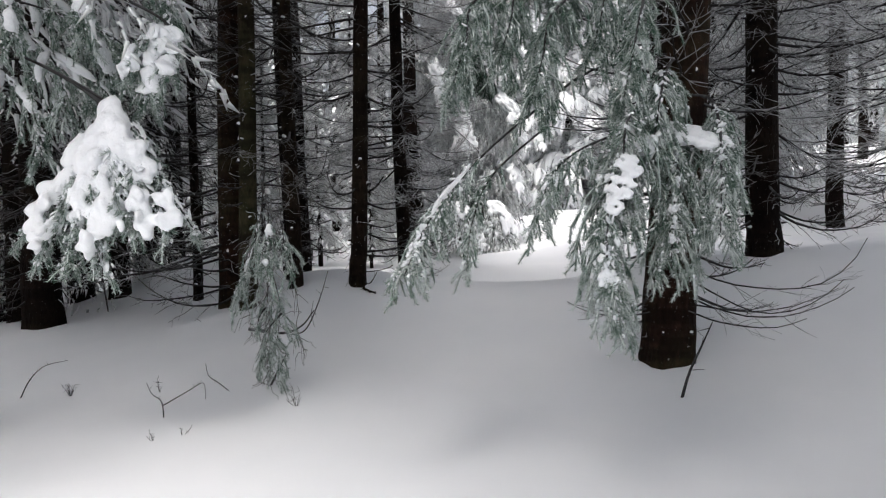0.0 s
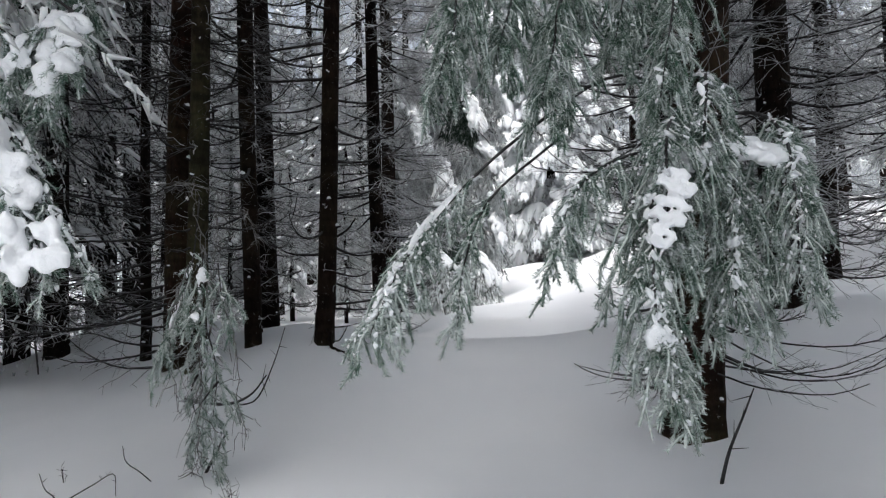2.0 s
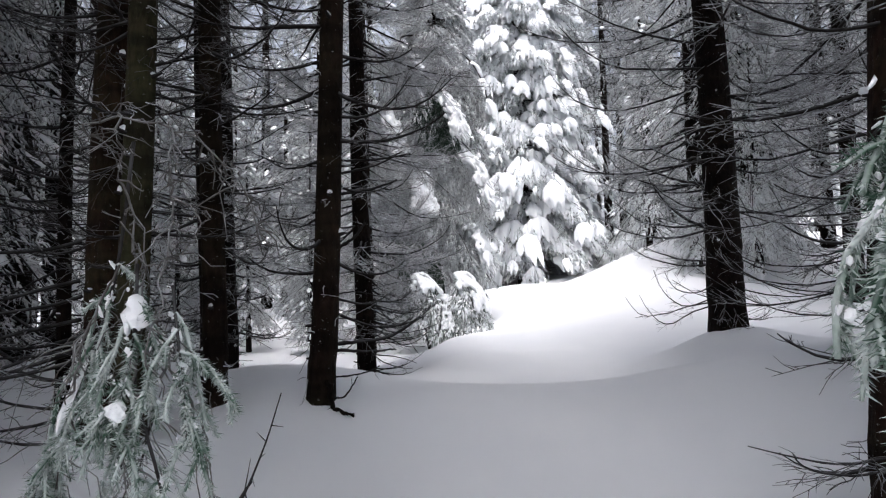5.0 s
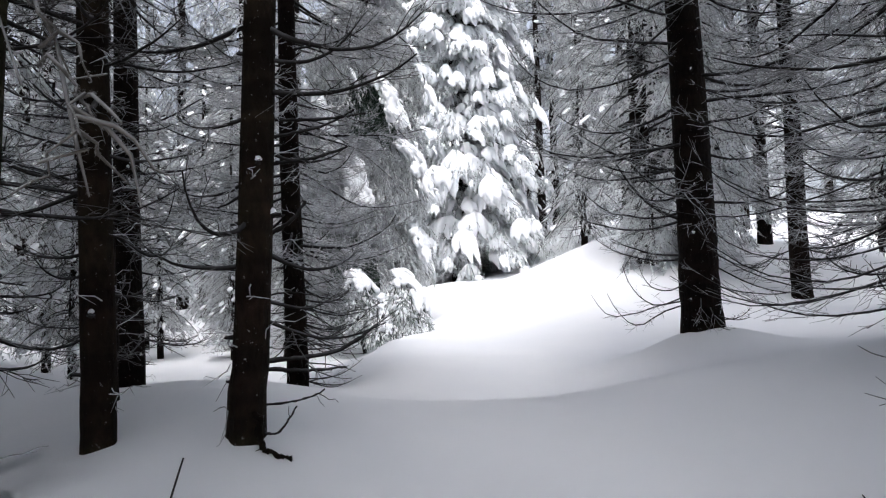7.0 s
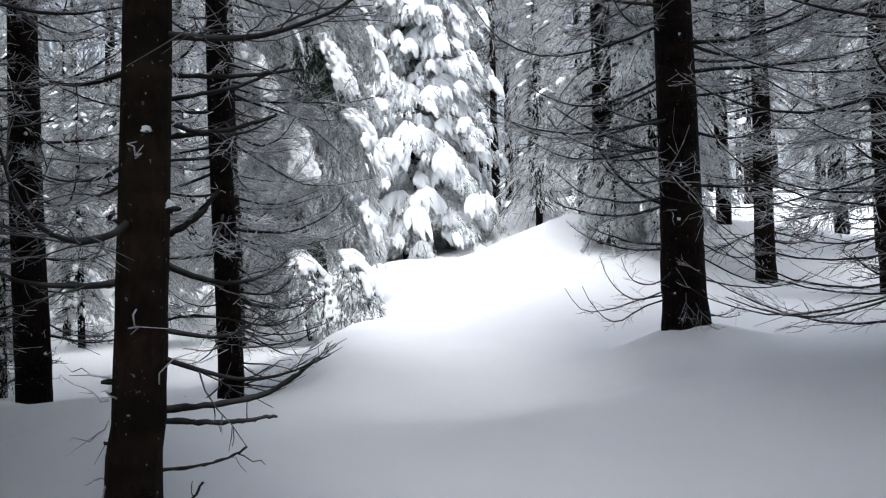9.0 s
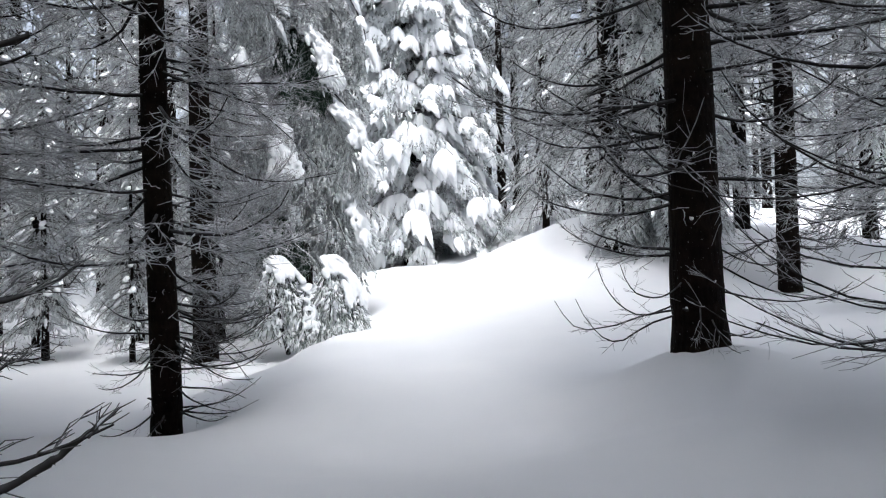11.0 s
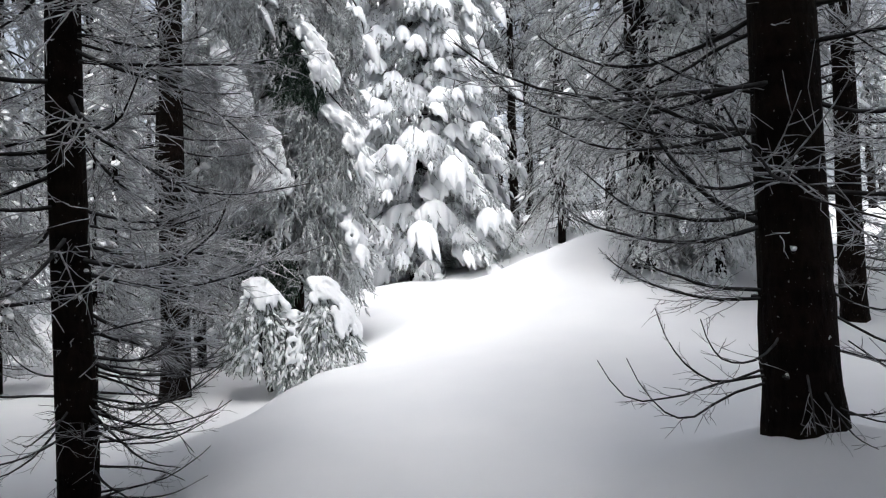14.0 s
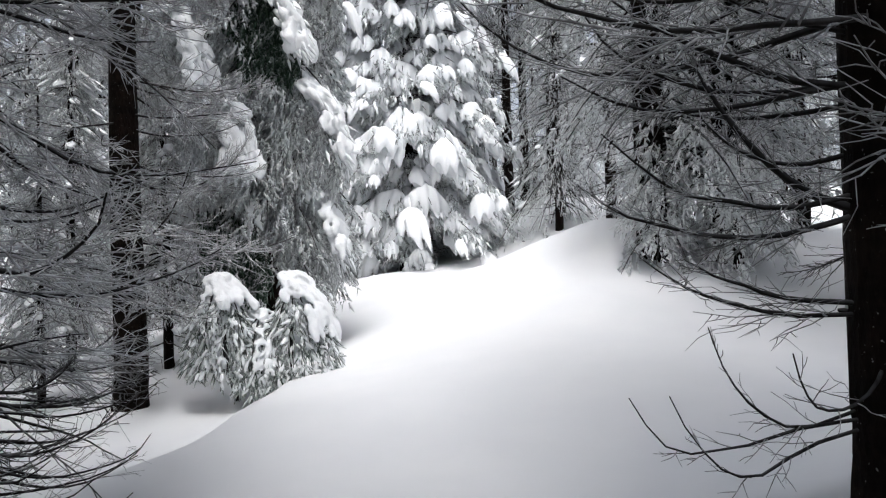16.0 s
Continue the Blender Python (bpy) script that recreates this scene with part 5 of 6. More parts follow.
# the fan of snow-heavy boughs of a spruce whose bole stands beside the way
def snow_fan_tree():
    x, y = -3.75, 3.55
    base = np.array([x, y, gz(x, y)])
    rng = np.random.default_rng(81)
    tree = thing("snowy_fir", base, "spruce beside the way with boughs bent under heavy snow", "tree")
    t = (x, y, 0, 0.3, 0, 0)
    part("trunk", trunk_mesh(t, 12, rng), BARK, tree)
    leaf = Buf()
    hanging_crown(rng, 3.1, 12.5, 2.0, 150, 40, leaf, None, 0.5, (0.2, 0.42), 0.022, None, 0.7, True, 4)
    tagged(part("crown", leaf, NEEDLE_FAR, tree), kind="stuff")
    apex = np.array([-2.1, 3.34, 1.84])
    for c, (dx, dy, dz, w) in enumerate(((-0.52, -0.1, -0.62, 0.26), (-0.36, -0.16, -0.7, 0.26), (-0.18, -0.2, -0.74, 0.26), (0.0, -0.2, -0.78, 0.26), (0.16, -0.16, -0.62, 0.24), (0.3, -0.1, -0.6, 0.24), (0.42, -0.02, -0.62, 0.2))):
        tip = apex + np.array((dx * 1.05, dy, dz * 1.12))
        mid = apex + np.array((dx * 0.5, dy * 0.9, dz * 0.52))
        pts = [np.array((-3.6, 3.6, 2.5)), np.array((-2.75, 3.48, 2.2)), apex + np.array((-0.05 + dx * 0.1, 0.04, 0)), mid, tip]
        near_bough(tree, [p - base for p in pts], 120 + c, spread=w, snow_load=0.9, first=0.56, droop=0.6, lump=1.2, stem=0.003, gap=0.04, per=48, fine=1.25, label="bough bent under a thick slab of snow")
    pillow, g = Buf(), np.random.default_rng(128)
    m = 440
    u, v = g.uniform(-1, 1, m), g.uniform(0.0, 1, m) ** 0.7
    reach = 0.68 + 0.14 * (1 - u * u) + 0.17 * np.sin(8.5 * u + 0.6) + 0.1 * np.sin(21 * u)
    v = v * reach
    hole = (np.sin(9 * u + 3 * v + 1) * np.sin(11 * v + 4 * u) > 0.42) & (v > 0.18)
    u, v = u[~hole], v[~hole]
    m = len(u)
    down = np.stack([-0.06 + 0.53 * u, -0.3 * (1 - 0.5 * u * u), -(0.7 + 0.16 * (1 - u * u))], -1)
    at = apex + np.array([-0.02, -0.02, 0.03]) + down * v[:, None] + g.normal(0, 0.02, (m, 3)) - base
    size = g.uniform(0.02, 0.045, m) * (1.2 - 0.5 * v)
    lumps(pillow, at, down, np.stack([size * 1.5, size, size * 0.85], -1), g, 6, 9, 0.3, 0.8)
    soft_snow("snow", pillow, tree, "soft lumpy snow over the bent boughs", 0.011, 6)
    a2 = np.array([-2.0, 3.62, 2.42])
    for c, (dx, dz) in enumerate(((-0.16, -0.4), (0.0, -0.5), (0.12, -0.4))):
        pts = [np.array((-3.6, 3.7, 3.0)), np.array((-2.7, 3.68, 2.75)), a2, a2 + np.array((dx * 0.6, -0.1, dz * 0.45)), a2 + np.array((dx, -0.16, dz))]
        near_bough(tree, [p - base for p in pts], 130 + c, spread=0.22, snow_load=0.7, first=0.6, droop=0.7, stem=0.003, gap=0.04, per=48, fine=1.25, ridge=(0.062, 0.036, 0.85, 0.9))
    for c, (px, py, pz) in enumerate(((-2.45, 3.75, 1.95), (-2.75, 3.7, 2.15), (-2.6, 3.9, 2.35), (-2.3, 3.8, 2.2), (-2.95, 3.75, 1.9), (-2.55, 3.6, 2.6), (-2.9, 3.5, 2.5), (-2.2, 3.9, 2.65))):
        pts = [np.array((-3.65, 3.6, pz + 0.5)), np.array(((px - 3.65) / 2, py, pz + 0.42)), np.array((px, py, pz + 0.1)), np.array((px + 0.16, py - 0.1, pz - 0.3))]
        near_bough(tree, [p - base for p in pts], 140 + c, spread=0.34, snow_load=0.8, first=0.4, droop=0.8, stem=0.003, gap=0.04, per=48, fine=1.25, ridge=(0.055, 0.03, 0.7, 0.8) if px < -2.4 else None)


snow_fan_tree()

# the broken hanging bough by the slim mossy trunk
bough_on("F2", [(-1.55, 4.02, 1.3), (-1.53, 3.97, 1.18), (-1.52, 3.92, 1.08), (-1.53, 3.88, 0.96)], 150, stem=0.0012, spread=0.24, snow_load=0.8, first=0.2, droop=0.8, lump=0.6, ridge=(0.02, 0.012, 0.5, 0.9), label="broken bough hanging with a snow cap")
bough_on("F2", [(-1.47, 4.02, 1.25), (-1.44, 3.97, 1.15), (-1.41, 3.93, 1.05), (-1.39, 3.9, 0.92)], 154, stem=0.0012, spread=0.18, snow_load=0.6, first=0.2, droop=0.9, lump=0.5, ridge=(0.016, 0.01, 0.4, 0.9))
bough_on("F2", [(-1.6, 4.1, 1.6), (-1.62, 4.05, 1.25), (-1.7, 4.0, 0.95), (-1.78, 3.98, 0.75)], 151, stem=0.0012, spread=0.24, snow_load=0.7, first=0.3, droop=0.9, lump=0.55, ridge=(0.018, 0.012, 0.4, 0.9))
bough_on("F2", [(-1.6, 4.12, 1.2), (-1.66, 4.25, 0.8), (-1.72, 4.35, 0.5), (-1.76, 4.4, 0.2)], 152, stem=0.0012, spread=0.24, snow_load=0.25, first=0.25, droop=0.9)
bough_on("F2", [(-1.6, 4.12, 1.0), (-1.56, 4.2, 0.7), (-1.62, 4.3, 0.4), (-1.58, 4.32, 0.16)], 153, stem=0.0012, spread=0.2, snow_load=0.2, first=0.25, droop=0.9)

# ---- low dead limbs and sticks at the feet of trees ----
rng = np.random.default_rng(91)


def limb_on(key, start, azim, length, r, p0, p1, dens=12, fine=3, wide=0.4):
    o = root_of(key)
    part("branch", dead_branch(rng, np.asarray(start) - o, radians(azim), length, r, p0, p1, dens, fine, 0.8, wide), BRANCH_MATS, by_key[key])


def kinked_twig(key, points, r, seed, dens=16, reach=0.22, mats=(WOOD, ROUGH_TWIG), crook=1.0):
    """A thin frosted twig along a crooked line, with short side twigs."""
    g = np.random.default_rng(seed)
    p = curve_through(np.asarray(points, float) - root_of(key), 26)
    p[1:-1] += crook * (np.cumsum(g.normal(0, 0.004, (24, 3)), 0) + g.normal(0, 0.006, (24, 3)))
    w = Buf()
    tubes(w, p[None], ((0.6 if crook < 1 else 0.45) * r * (1 - 0.5 * np.linspace(0, 1, 26)) * g.uniform(0.8, 1.25, 26))[None], 6, 1)
    total = float(np.linalg.norm(np.diff(p, axis=0), axis=1).sum())
    n = int(total * dens * 1.7)
    j = g.integers(2, 25, n)
    d = unit(np.gradient(p, axis=0))[j] * 0.7 + unit(g.normal(0, 1, (n, 3))) * np.array([1, 1, 0.6])
    ln = g.uniform(0.15, 1.0, n) ** 1.4 * reach
    q = np.linspace(0, 1, 5)
    tp = p[j][:, None] + unit(d)[:, None] * (ln[:, None] * q)[..., None]
    tp[..., 2] -= (ln * g.uniform(0.0, 0.6, n))[:, None] * q**2
    tp[:, 1:] += np.cumsum(g.normal(0, 0.11, tp[:, 1:].shape), 1) * ln[:, None, None]
    tubes(w, tp, 0.002 * np.ones((n, 1)) * (1 - 0.5 * q) * g.uniform(0.7, 1.4, (n, 5)), 4, 1)
    seg = np.diff(p, axis=0)
    needles(w, p[:-1], seg, np.linalg.norm(seg, axis=1), g, 26, 0.3 * r + 0.003, 0.0016, 0.0, 1)
    seg = np.diff(tp, axis=1).reshape(-1, 3)
    needles(w, tp[:, :-1].reshape(-1, 3), seg, np.linalg.norm(seg, axis=1), g, 12, 0.0042, 0.0014, 0.0, 1)
    part("branch", w, mats, by_key[key], "thin crooked twig rough with frost")


kinked_twig("F2", [(-2.6, 6.3, 1.95), (-2.2, 5.2, 1.85), (-1.85, 4.3, 1.7), (-1.62, 4.06, 1.66), (-1.5, 4.05, 1.63), (-1.41, 4.04, 1.56), (-1.36, 4.04, 1.5)], 0.008, 160, 10)
kinked_twig("F2", [(-1.62, 4.06, 1.66), (-1.62, 4.04, 1.54), (-1.61, 4.04, 1.43), (-1.58, 4.02, 1.33), (-1.55, 3.98, 1.2), (-1.52, 3.95, 1.08)], 0.0065, 161, 26, 0.14)
kinked_twig("F2", [(-1.49, 4.05, 1.62), (-1.48, 4.04, 1.5), (-1.47, 4.04, 1.41), (-1.47, 4.02, 1.29), (-1.46, 3.98, 1.17), (-1.47, 3.94, 1.06)], 0.0065, 162, 26, 0.14)
kinked_twig("F2", [(-1.35, 4.05, 1.53), (-1.33, 4.05, 1.43), (-1.31, 4.04, 1.34)], 0.005, 163, 18, 0.1)
kinked_twig("F2", [(-1.6, 4.04, 1.4), (-1.52, 4.0, 1.3), (-1.44, 4.0, 1.33), (-1.38, 4.0, 1.4)], 0.005, 164, 22, 0.12)
kinked_twig("F2", [(-1.6, 4.04, 1.3), (-1.66, 4.0, 1.15), (-1.7, 3.98, 1.0), (-1.74, 4.0, 0.8), (-1.72, 4.1, 0.5)], 0.006, 165, 26, 0.16)
kinked_twig("F2", [(-1.5, 4.0, 1.2), (-1.45, 4.0, 1.05), (-1.4, 4.02, 0.85), (-1.42, 4.1, 0.55), (-1.38, 4.12, 0.3)], 0.006, 166, 24, 0.16)
kinked_twig("F2", [(-1.55, 4.0, 1.1), (-1.6, 4.08, 0.8), (-1.62, 4.15, 0.5), (-1.68, 4.2, 0.15)], 0.006, 167, 26, 0.2)
for c in range(4):
    limb_on("F2", (-1.65 + rng.normal(0, 0.1), 4.2 + rng.normal(0, 0.12), rng.uniform(0.35, 1.1)), rng.uniform(0, 360), rng.uniform(0.3, 0.75), 0.006, -20, -50, 22, 3)
for pts, r in ((((-1.6, 6.9, 2.16), (-1.26, 6.85, 2.15), (-1.06, 6.85, 2.18)), 0.018), (((-1.6, 6.9, 2.06), (-1.3, 6.85, 2.11), (-1.12, 6.85, 2.2)), 0.016), (((-1.6, 6.9, 1.92), (-1.34, 6.85, 1.95), (-1.16, 6.85, 2.01)), 0.02),
               (((-1.62, 6.9, 1.54), (-1.45, 6.85, 1.63), (-1.37, 6.85, 1.73)), 0.024), (((-1.63, 6.9, 0.93), (-1.24, 6.85, 0.97), (-1.02, 6.85, 1.1)), 0.024), (((-1.63, 6.9, 0.9), (-1.36, 6.85, 0.88), (-1.18, 6.85, 0.89)), 0.02),
               (((-1.64, 6.9, 0.72), (-1.42, 6.85, 0.74), (-1.29, 6.85, 0.79)), 0.012), (((-1.63, 6.9, 1.25), (-1.43, 6.85, 1.27), (-1.25, 6.85, 1.23)), 0.009), (((-1.64, 6.88, 0.6), (-1.5, 6.7, 0.62), (-1.4, 6.6, 0.75)), 0.012)):
    kinked_twig("A", pts, r, int(r * 9000 + 100 * pts[0][2]), 4, 0.1, (WOOD, WOOD), 0.2)
for az, ln, z in ((195, 1.6, 0.62), (212, 1.8, 0.55), (228, 1.5, 0.75), (185, 1.4, 0.9), (240, 1.5, 0.5), (205, 1.7, 1.0), (255, 1.2, 0.65), (220, 1.6, 1.25)):
    limb_on("F", (-3.09 + 0.12 * np.cos(radians(az)), 6.82 + 0.12 * np.sin(radians(az)), root_of("F")[2] + z), az, ln, 0.013, -14, 12, 9, 2)
o = root_of("D")
for az, ln, z, p0, p1 in ((-30, 1.15, 0.5, -22, 55), (-48, 1.2, 0.66, -24, 62), (-60, 0.9, 0.42, -12, 45), (-15, 1.35, 0.72, -26, 58), (-8, 1.1, 0.45, -16, 40), (190, 0.6, 0.42, -6, 10), (205, 0.75, 0.4, -12, 30)):
    limb_on("D", (1.25 + 0.2 * np.cos(radians(az)), 5.45 + 0.2 * np.sin(radians(az)), o[2] + z), az, ln, 0.0065, p0, p1, 7, 1)
o = root_of("C")
for az, ln, z, p0, p1 in ((215, 0.9, 0.5, -34, 50), (-8, 1.3, 0.6, -28, 48), (-25, 1.0, 0.4, -20, 40), (10, 1.1, 0.75, -26, 50)):
    limb_on("C", (2.3 + 0.2 * np.cos(radians(az)), 9.9 + 0.2 * np.sin(radians(az)), o[2] + z), az, ln, 0.0075, p0, p1, 9, 1, 0.28)


for az, ln, z, p0, p1 in ((158, 1.7, 0.5, -20, 50), (148, 1.6, 0.7, -24, 62), (168, 1.7, 0.9, -22, 48), (153, 1.8, 1.2, -18, 40), (140, 1.5, 0.4, -12, 55)):
    limb_on("K", (2.62 + 0.15 * np.cos(radians(az)), 7.2 + 0.15 * np.sin(radians(az)), root_of("K")[2] + z), az, ln, 0.0075, p0, p1, 9, 1, 0.28)


def long_limb(key, points, r, seed, dens=16, fine=3, wide=0.3, mats=BRANCH_MATS, frost=1.0):
    """A long dead limb along a curve, with frosted side twigs."""
    g = np.random.default_rng(seed)
    o = root_of(key)
    part("branch", dead_branch(g, (0, 0, 0), 0.0, 1.0, r, dens=dens, fine=fine, wide=wide, frost=frost, line=[np.asarray(p, float) - o for p in points]), mats, by_key[key])


# limbs of the stout black spruce that reach over the glade
for c, (r, pts) in enumerate((
    (0.019, ((2.2, 9.86, 2.44), (1.88, 9.94, 2.5), (1.6, 10.01, 2.63), (1.41, 10.06, 2.74), (1.19, 10.12, 2.9))),
    (0.022, ((2.2, 9.86, 1.93), (1.95, 9.93, 2.03), (1.76, 9.97, 2.2), (1.62, 10.01, 2.4), (1.53, 10.03, 2.57))),
    (0.015, ((2.2, 9.86, 2.48), (1.88, 9.94, 2.42), (1.72, 9.98, 2.39), (1.42, 10.06, 2.39), (1.19, 10.11, 2.44), (0.99, 10.16, 2.55))),
    (0.014, ((2.2, 9.86, 2.03), (1.88, 9.94, 1.97), (1.58, 10.02, 2.02), (1.4, 10.06, 2.07), (1.14, 10.13, 2.31))),
    (0.014, ((2.2, 9.86, 1.95), (1.88, 9.94, 1.86), (1.62, 10.01, 1.86), (1.44, 10.05, 1.89), (1.2, 10.11, 1.96), (1.02, 10.16, 2.09))),
    (0.012, ((2.2, 9.86, 1.56), (1.82, 9.96, 1.61), (1.63, 10.0, 1.68), (1.46, 10.05, 1.78))),
    (0.010, ((2.2, 9.86, 1.53), (1.86, 9.95, 1.53), (1.59, 10.02, 1.6), (1.43, 10.05, 1.68), (1.3, 10.09, 1.78))),
    (0.012, ((2.2, 9.86, 2.66), (1.91, 9.93, 2.73), (1.65, 10.0, 2.84), (1.44, 10.05, 2.98))),
    (0.008, ((2.18, 9.86, 1.12), (1.85, 9.95, 1.06), (1.63, 10.01, 0.99), (1.39, 10.07, 0.99), (1.23, 10.11, 1.2))),
    (0.007, ((2.18, 9.86, 1.18), (1.91, 9.94, 1.07), (1.72, 9.98, 1.14), (1.6, 10.01, 1.3), (1.54, 10.03, 1.49))),
    (0.008, ((2.18, 9.86, 1.09), (1.93, 9.93, 1.0), (1.69, 9.99, 0.87), (1.52, 10.03, 0.96), (1.38, 10.07, 1.21))),
)):
    long_limb("C", pts, r, 400 + c, 20 if c < 8 else 9, 4 if c < 8 else 2, 0.34 if c < 8 else 0.2)
# limbs of the dark spruce beside the hollow
for c, (r, pts) in enumerate((
    (0.014, ((-1.9, 11.15, 2.75), (-1.58, 11.1, 2.56), (-1.22, 11.12, 2.33), (-0.88, 11.25, 2.3), (-0.41, 11.45, 2.41))),
    (0.010, ((-1.95, 11.1, 3.3), (-1.51, 11.2, 3.2), (-1.14, 11.2, 2.98), (-0.77, 11.2, 2.67), (-0.56, 11.2, 2.45))),
    (0.012, ((-1.9, 11.15, 2.2), (-1.58, 11.2, 2.12), (-1.29, 11.2, 2.13), (-0.92, 11.2, 2.28))),
    (0.010, ((-1.9, 11.15, 2.1), (-1.58, 11.15, 2.06), (-1.33, 11.1, 2.08), (-0.96, 11.05, 2.19))),
    (0.008, ((-1.88, 11.15, 1.35), (-1.51, 11.15, 1.44), (-1.22, 11.1, 1.47))),
    (0.008, ((-1.87, 11.15, 1.0), (-1.58, 11.1, 0.89), (-1.26, 11.1, 0.95), (-0.97, 11.1, 1.16))),
)):
    long_limb("B", pts, r, 420 + c, 22, 4, 0.34, RIME_MATS if c != 5 else DARK_MATS, 1.2)


for c, pts in enumerate((((-3.0, 6.7, 0.78), (-3.21, 6.55, 0.77), (-3.51, 6.52, 0.85), (-3.71, 6.5, 0.79), (-3.85, 6.5, 0.74)), ((-3.0, 6.7, 0.6), (-3.21, 6.55, 0.61), (-3.5, 6.5, 0.67), (-3.71, 6.5, 0.74), (-3.88, 6.5, 0.71)),
                         ((-2.95, 6.7, 0.52), (-3.11, 6.55, 0.42), (-3.46, 6.5, 0.42), (-3.76, 6.5, 0.54), (-3.95, 6.5, 0.69)), ((-3.0, 6.7, 0.6), (-3.21, 6.55, 0.54), (-3.58, 6.5, 0.48), (-3.88, 6.5, 0.47), (-4.12, 6.5, 0.53)))):
    long_limb("F", pts, 0.012, 440 + c, 12, 2, 0.3, DARK_MATS, 1.1)
g = np.random.default_rng(431)
for c in range(5):
    az = g.normal(165, 22)
    limb_on("K", root_of("K") + np.array([0.15 * np.cos(radians(az)), 0.15 * np.sin(radians(az)), g.uniform(0.25, 2.1)]), az, g.uniform(1.2, 1.9), 0.009, g.normal(-22, 7), g.normal(48, 12), 10, 2, 0.3)
for az, ln, z, p0, p1 in ((-70, 0.35, 0.12, -10, 60), (-95, 0.4, 0.2, -40, 10), (-50, 0.32, 0.08, 0, 50), (-120, 0.45, 0.3, -50, -10)):
    limb_on("C", root_of("C") + np.array([0.19 * np.cos(radians(az)), 0.19 * np.sin(radians(az)), z]), az, ln, 0.006, p0, p1, 16, 2, 0.4)
g = np.random.default_rng(430)
for c in range(30):
    az, z = g.uniform(0, 360) if c % 3 else g.normal(10, 35), g.uniform(0.12, 1.25)
    limb_on("B", root_of("B") + np.array([0.11 * np.cos(radians(az)), 0.11 * np.sin(radians(az)), z]), az, g.uniform(0.5, 1.15) * (0.6 + 0.4 * z), 0.0085, g.normal(-18, 10), g.normal(28, 16), 9, 2, 0.34)


def stick(points, r, label):
    p = np.array(points, float)
    s = thing("stick", (*p[0][:2], gz(p[0][0], p[0][1])), label, "stick", "sticks in the snow")
    q = curve_through(p - np.array(s.location), 12)
    w = Buf()
    tubes(w, q[None], (r * (1 - 0.7 * np.linspace(0, 1, 12)) + 0.0006)[None], 6)
    n = 5
    j = rng.integers(4, 11, n)
    dd = unit(rng.normal(0, 1, (n, 3)) + np.array([0, 0, 0.8]))
    spindles(w, q[j], dd, rng.uniform(4, 11, n) * min(r, 0.012), min(0.003, 0.4 * r), 4, (0, 0.5, 1), (1, 0.7, 0.3))
    part("stem", w, WOOD, s)


def on_snow(x, y, up=0.0):
    return (x, y, gz(x, y) + up)


stick([on_snow(1.13, 4.66, -0.05), on_snow(1.2, 4.69, 0.16), on_snow(1.3, 4.73, 0.34), on_snow(1.38, 4.77, 0.48)], 0.011, "dark broken stick leaning out of the snow")
stick([on_snow(-1.78, 4.5, -0.05), on_snow(-1.7, 4.5, 0.1), on_snow(-1.62, 4.48, 0.24)], 0.01, "short dark stick poking out of the snow")
stick([on_snow(-2.1, 4.95, 0.28), on_snow(-1.85, 5.0, 0.22), on_snow(-1.7, 5.05, 0.26), on_snow(-1.6, 5.07, 0.38)], 0.013, "dark bent dead stick curving upwards")
stick([on_snow(-1.9, 5.28, 0.1), on_snow(-1.75, 5.3, 0.14), (-1.62, 5.28, 0.6), (-1.54, 5.28, 0.84)], 0.006, "thin dead twig bending up from the snow")
stick([on_snow(-2.26, 3.95, -0.03), on_snow(-2.3, 4.0, 0.09), on_snow(-2.4, 4.06, 0.13), on_snow(-2.46, 4.1, 0.2)], 0.0035, "thin forked twig poking out of the snow")
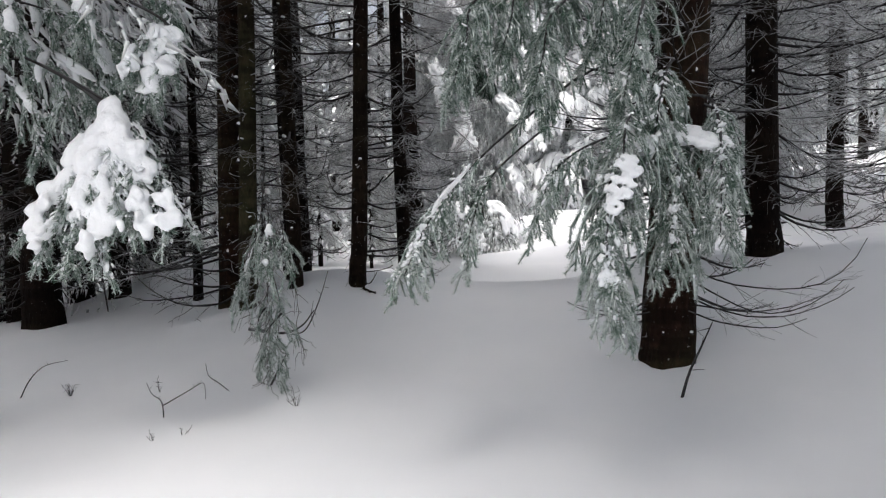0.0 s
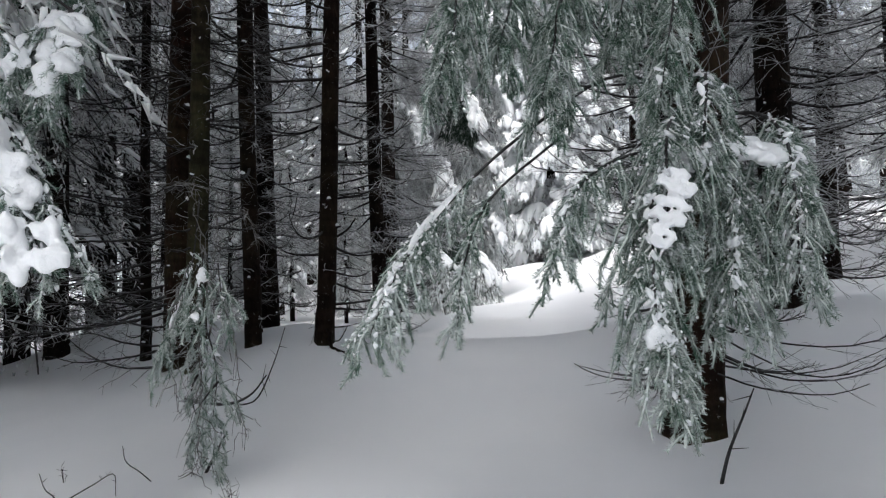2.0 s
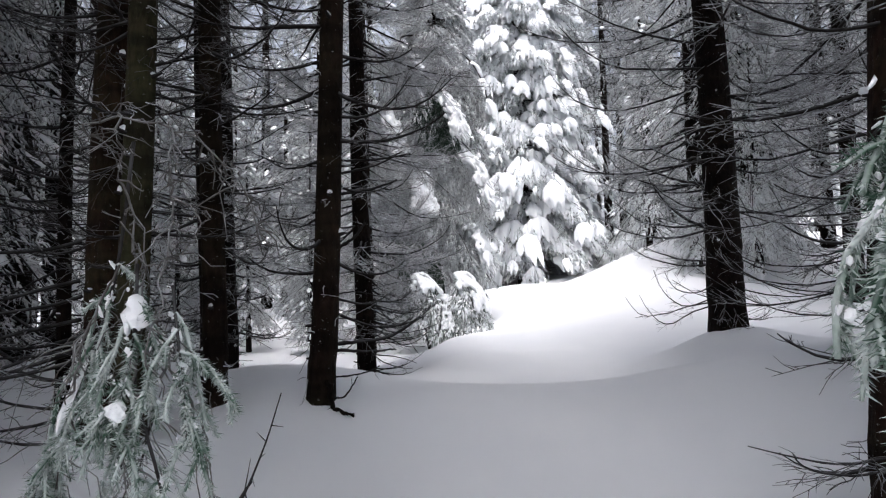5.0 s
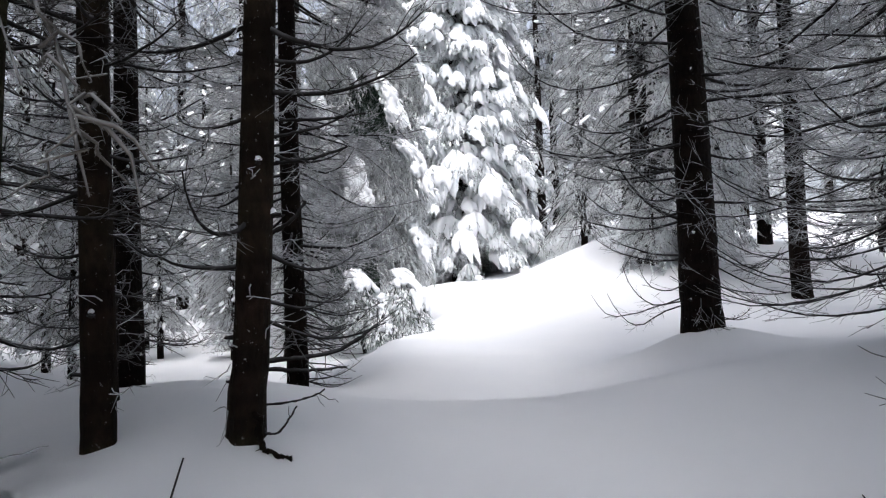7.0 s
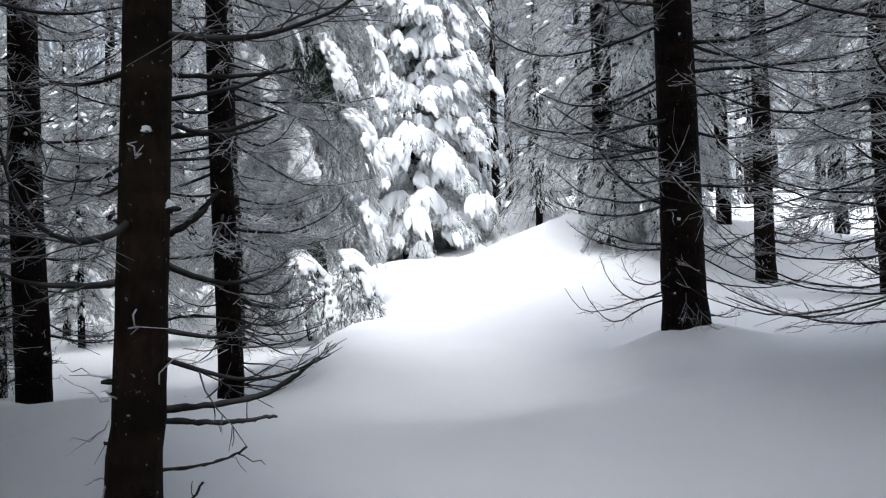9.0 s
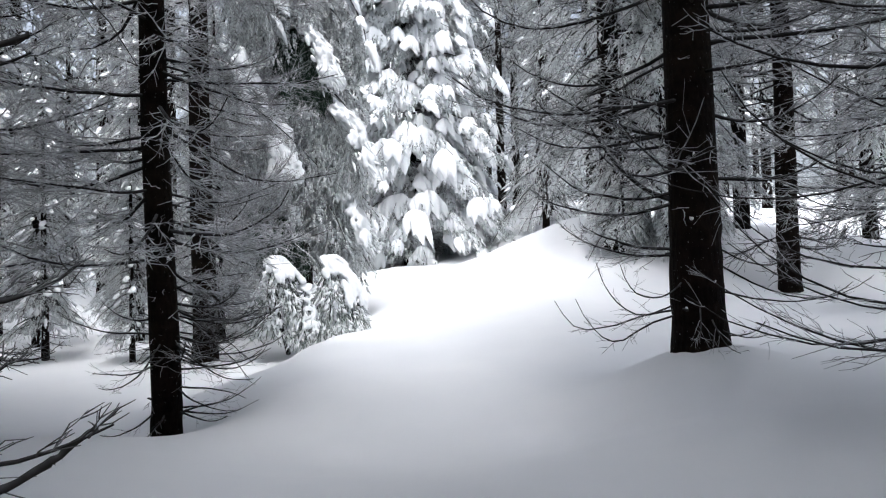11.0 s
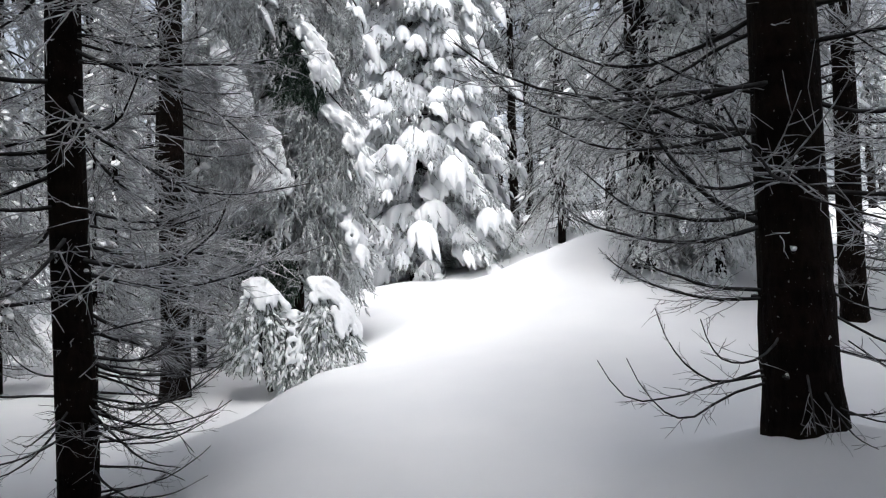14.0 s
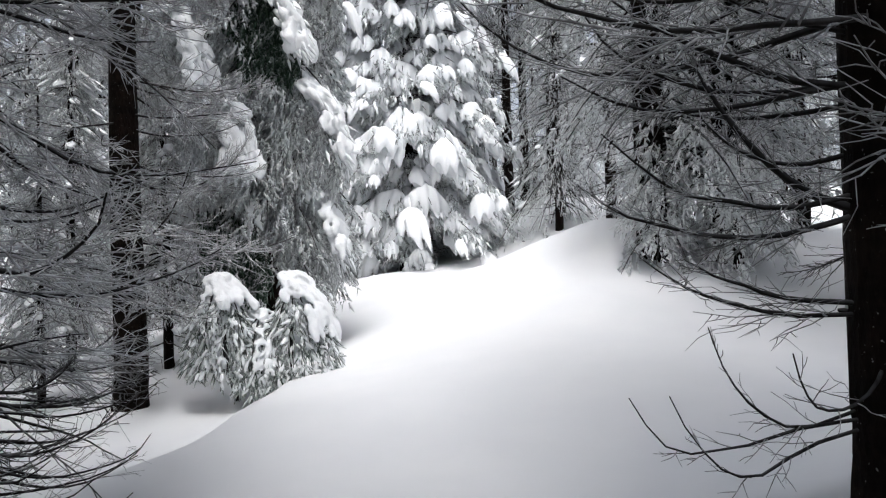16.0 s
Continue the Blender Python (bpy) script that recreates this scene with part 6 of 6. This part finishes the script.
stick([on_snow(-2.3, 4.02, 0.06), on_snow(-2.16, 4.08, 0.12), on_snow(-2.06, 4.1, 0.16), on_snow(-2.05, 4.1, 0.05)], 0.003, "thin bent twig hooked back into the snow")
stick([on_snow(-3.82, 4.62, -0.03), on_snow(-3.76, 4.66, 0.12), on_snow(-3.66, 4.7, 0.22), on_snow(-3.5, 4.75, 0.24)], 0.004, "thin arched twig at the forest edge")
stick([on_snow(-2.0, 4.4, -0.02), on_snow(-2.1, 4.42, 0.05), on_snow(-2.18, 4.42, 0.11), on_snow(-2.2, 4.42, 0.2)], 0.003, "short thin twig rising from the snow")
# a root of the slim brown spruce
kinked_twig("A", [(-1.6, 6.68, 0.72), (-1.57, 6.64, 0.6), (-1.53, 6.6, gz(-1.53, 6.6) + 0.02), (-1.43, 6.58, gz(-1.43, 6.58) + 0.02)], 0.04, 170, 3, 0.08, (WOOD, BARK_BLACK))


def weed(x, y, height, stems, seed):
    r = np.random.default_rng(seed)
    w = thing("dry_weed", on_snow(x, y), "dry brown weed stalks poking through the snow", "plant", "weeds in the snow")
    bb = Buf()
    az = r.uniform(0, 6.28, stems)
    lean = r.uniform(0.1, 0.8, stems)
    q = np.linspace(0, 1, 5)
    tip = np.stack([np.cos(az) * lean, np.sin(az) * lean, np.ones(stems)], -1) * (height * r.uniform(0.5, 1.0, stems))[:, None]
    path = tip[:, None] * q[None, :, None]
    path[..., 2] -= 0.25 * height * lean[:, None] * q**2 + 0.02
    tubes(bb, path, 0.002 * np.ones((stems, 1)) * (1 - 0.6 * q), 3, 0)
    m = stems * 3
    oo = r.integers(0, stems, m)
    jj = r.integers(2, 5, m)
    spindles(bb, path[oo, jj], r.normal(0, 1, (m, 3)) + np.array([0, 0, 0.6]), height * r.uniform(0.15, 0.3, m), 0.0014, 3, (0, 0.5, 1), (1, 0.8, 0.4))
    tagged(part("stalk", bb, WOOD, w), kind="stuff")


for c, (x, y, hh, n) in enumerate(((-1.42, 4.07, 0.16, 7), (-3.4, 4.64, 0.14, 12), (-2.1, 3.55, 0.08, 4), (-1.95, 3.6, 0.08, 3), (-2.6, 4.5, 0.12, 4))):
    weed(x, y, hh, n, 200 + c)
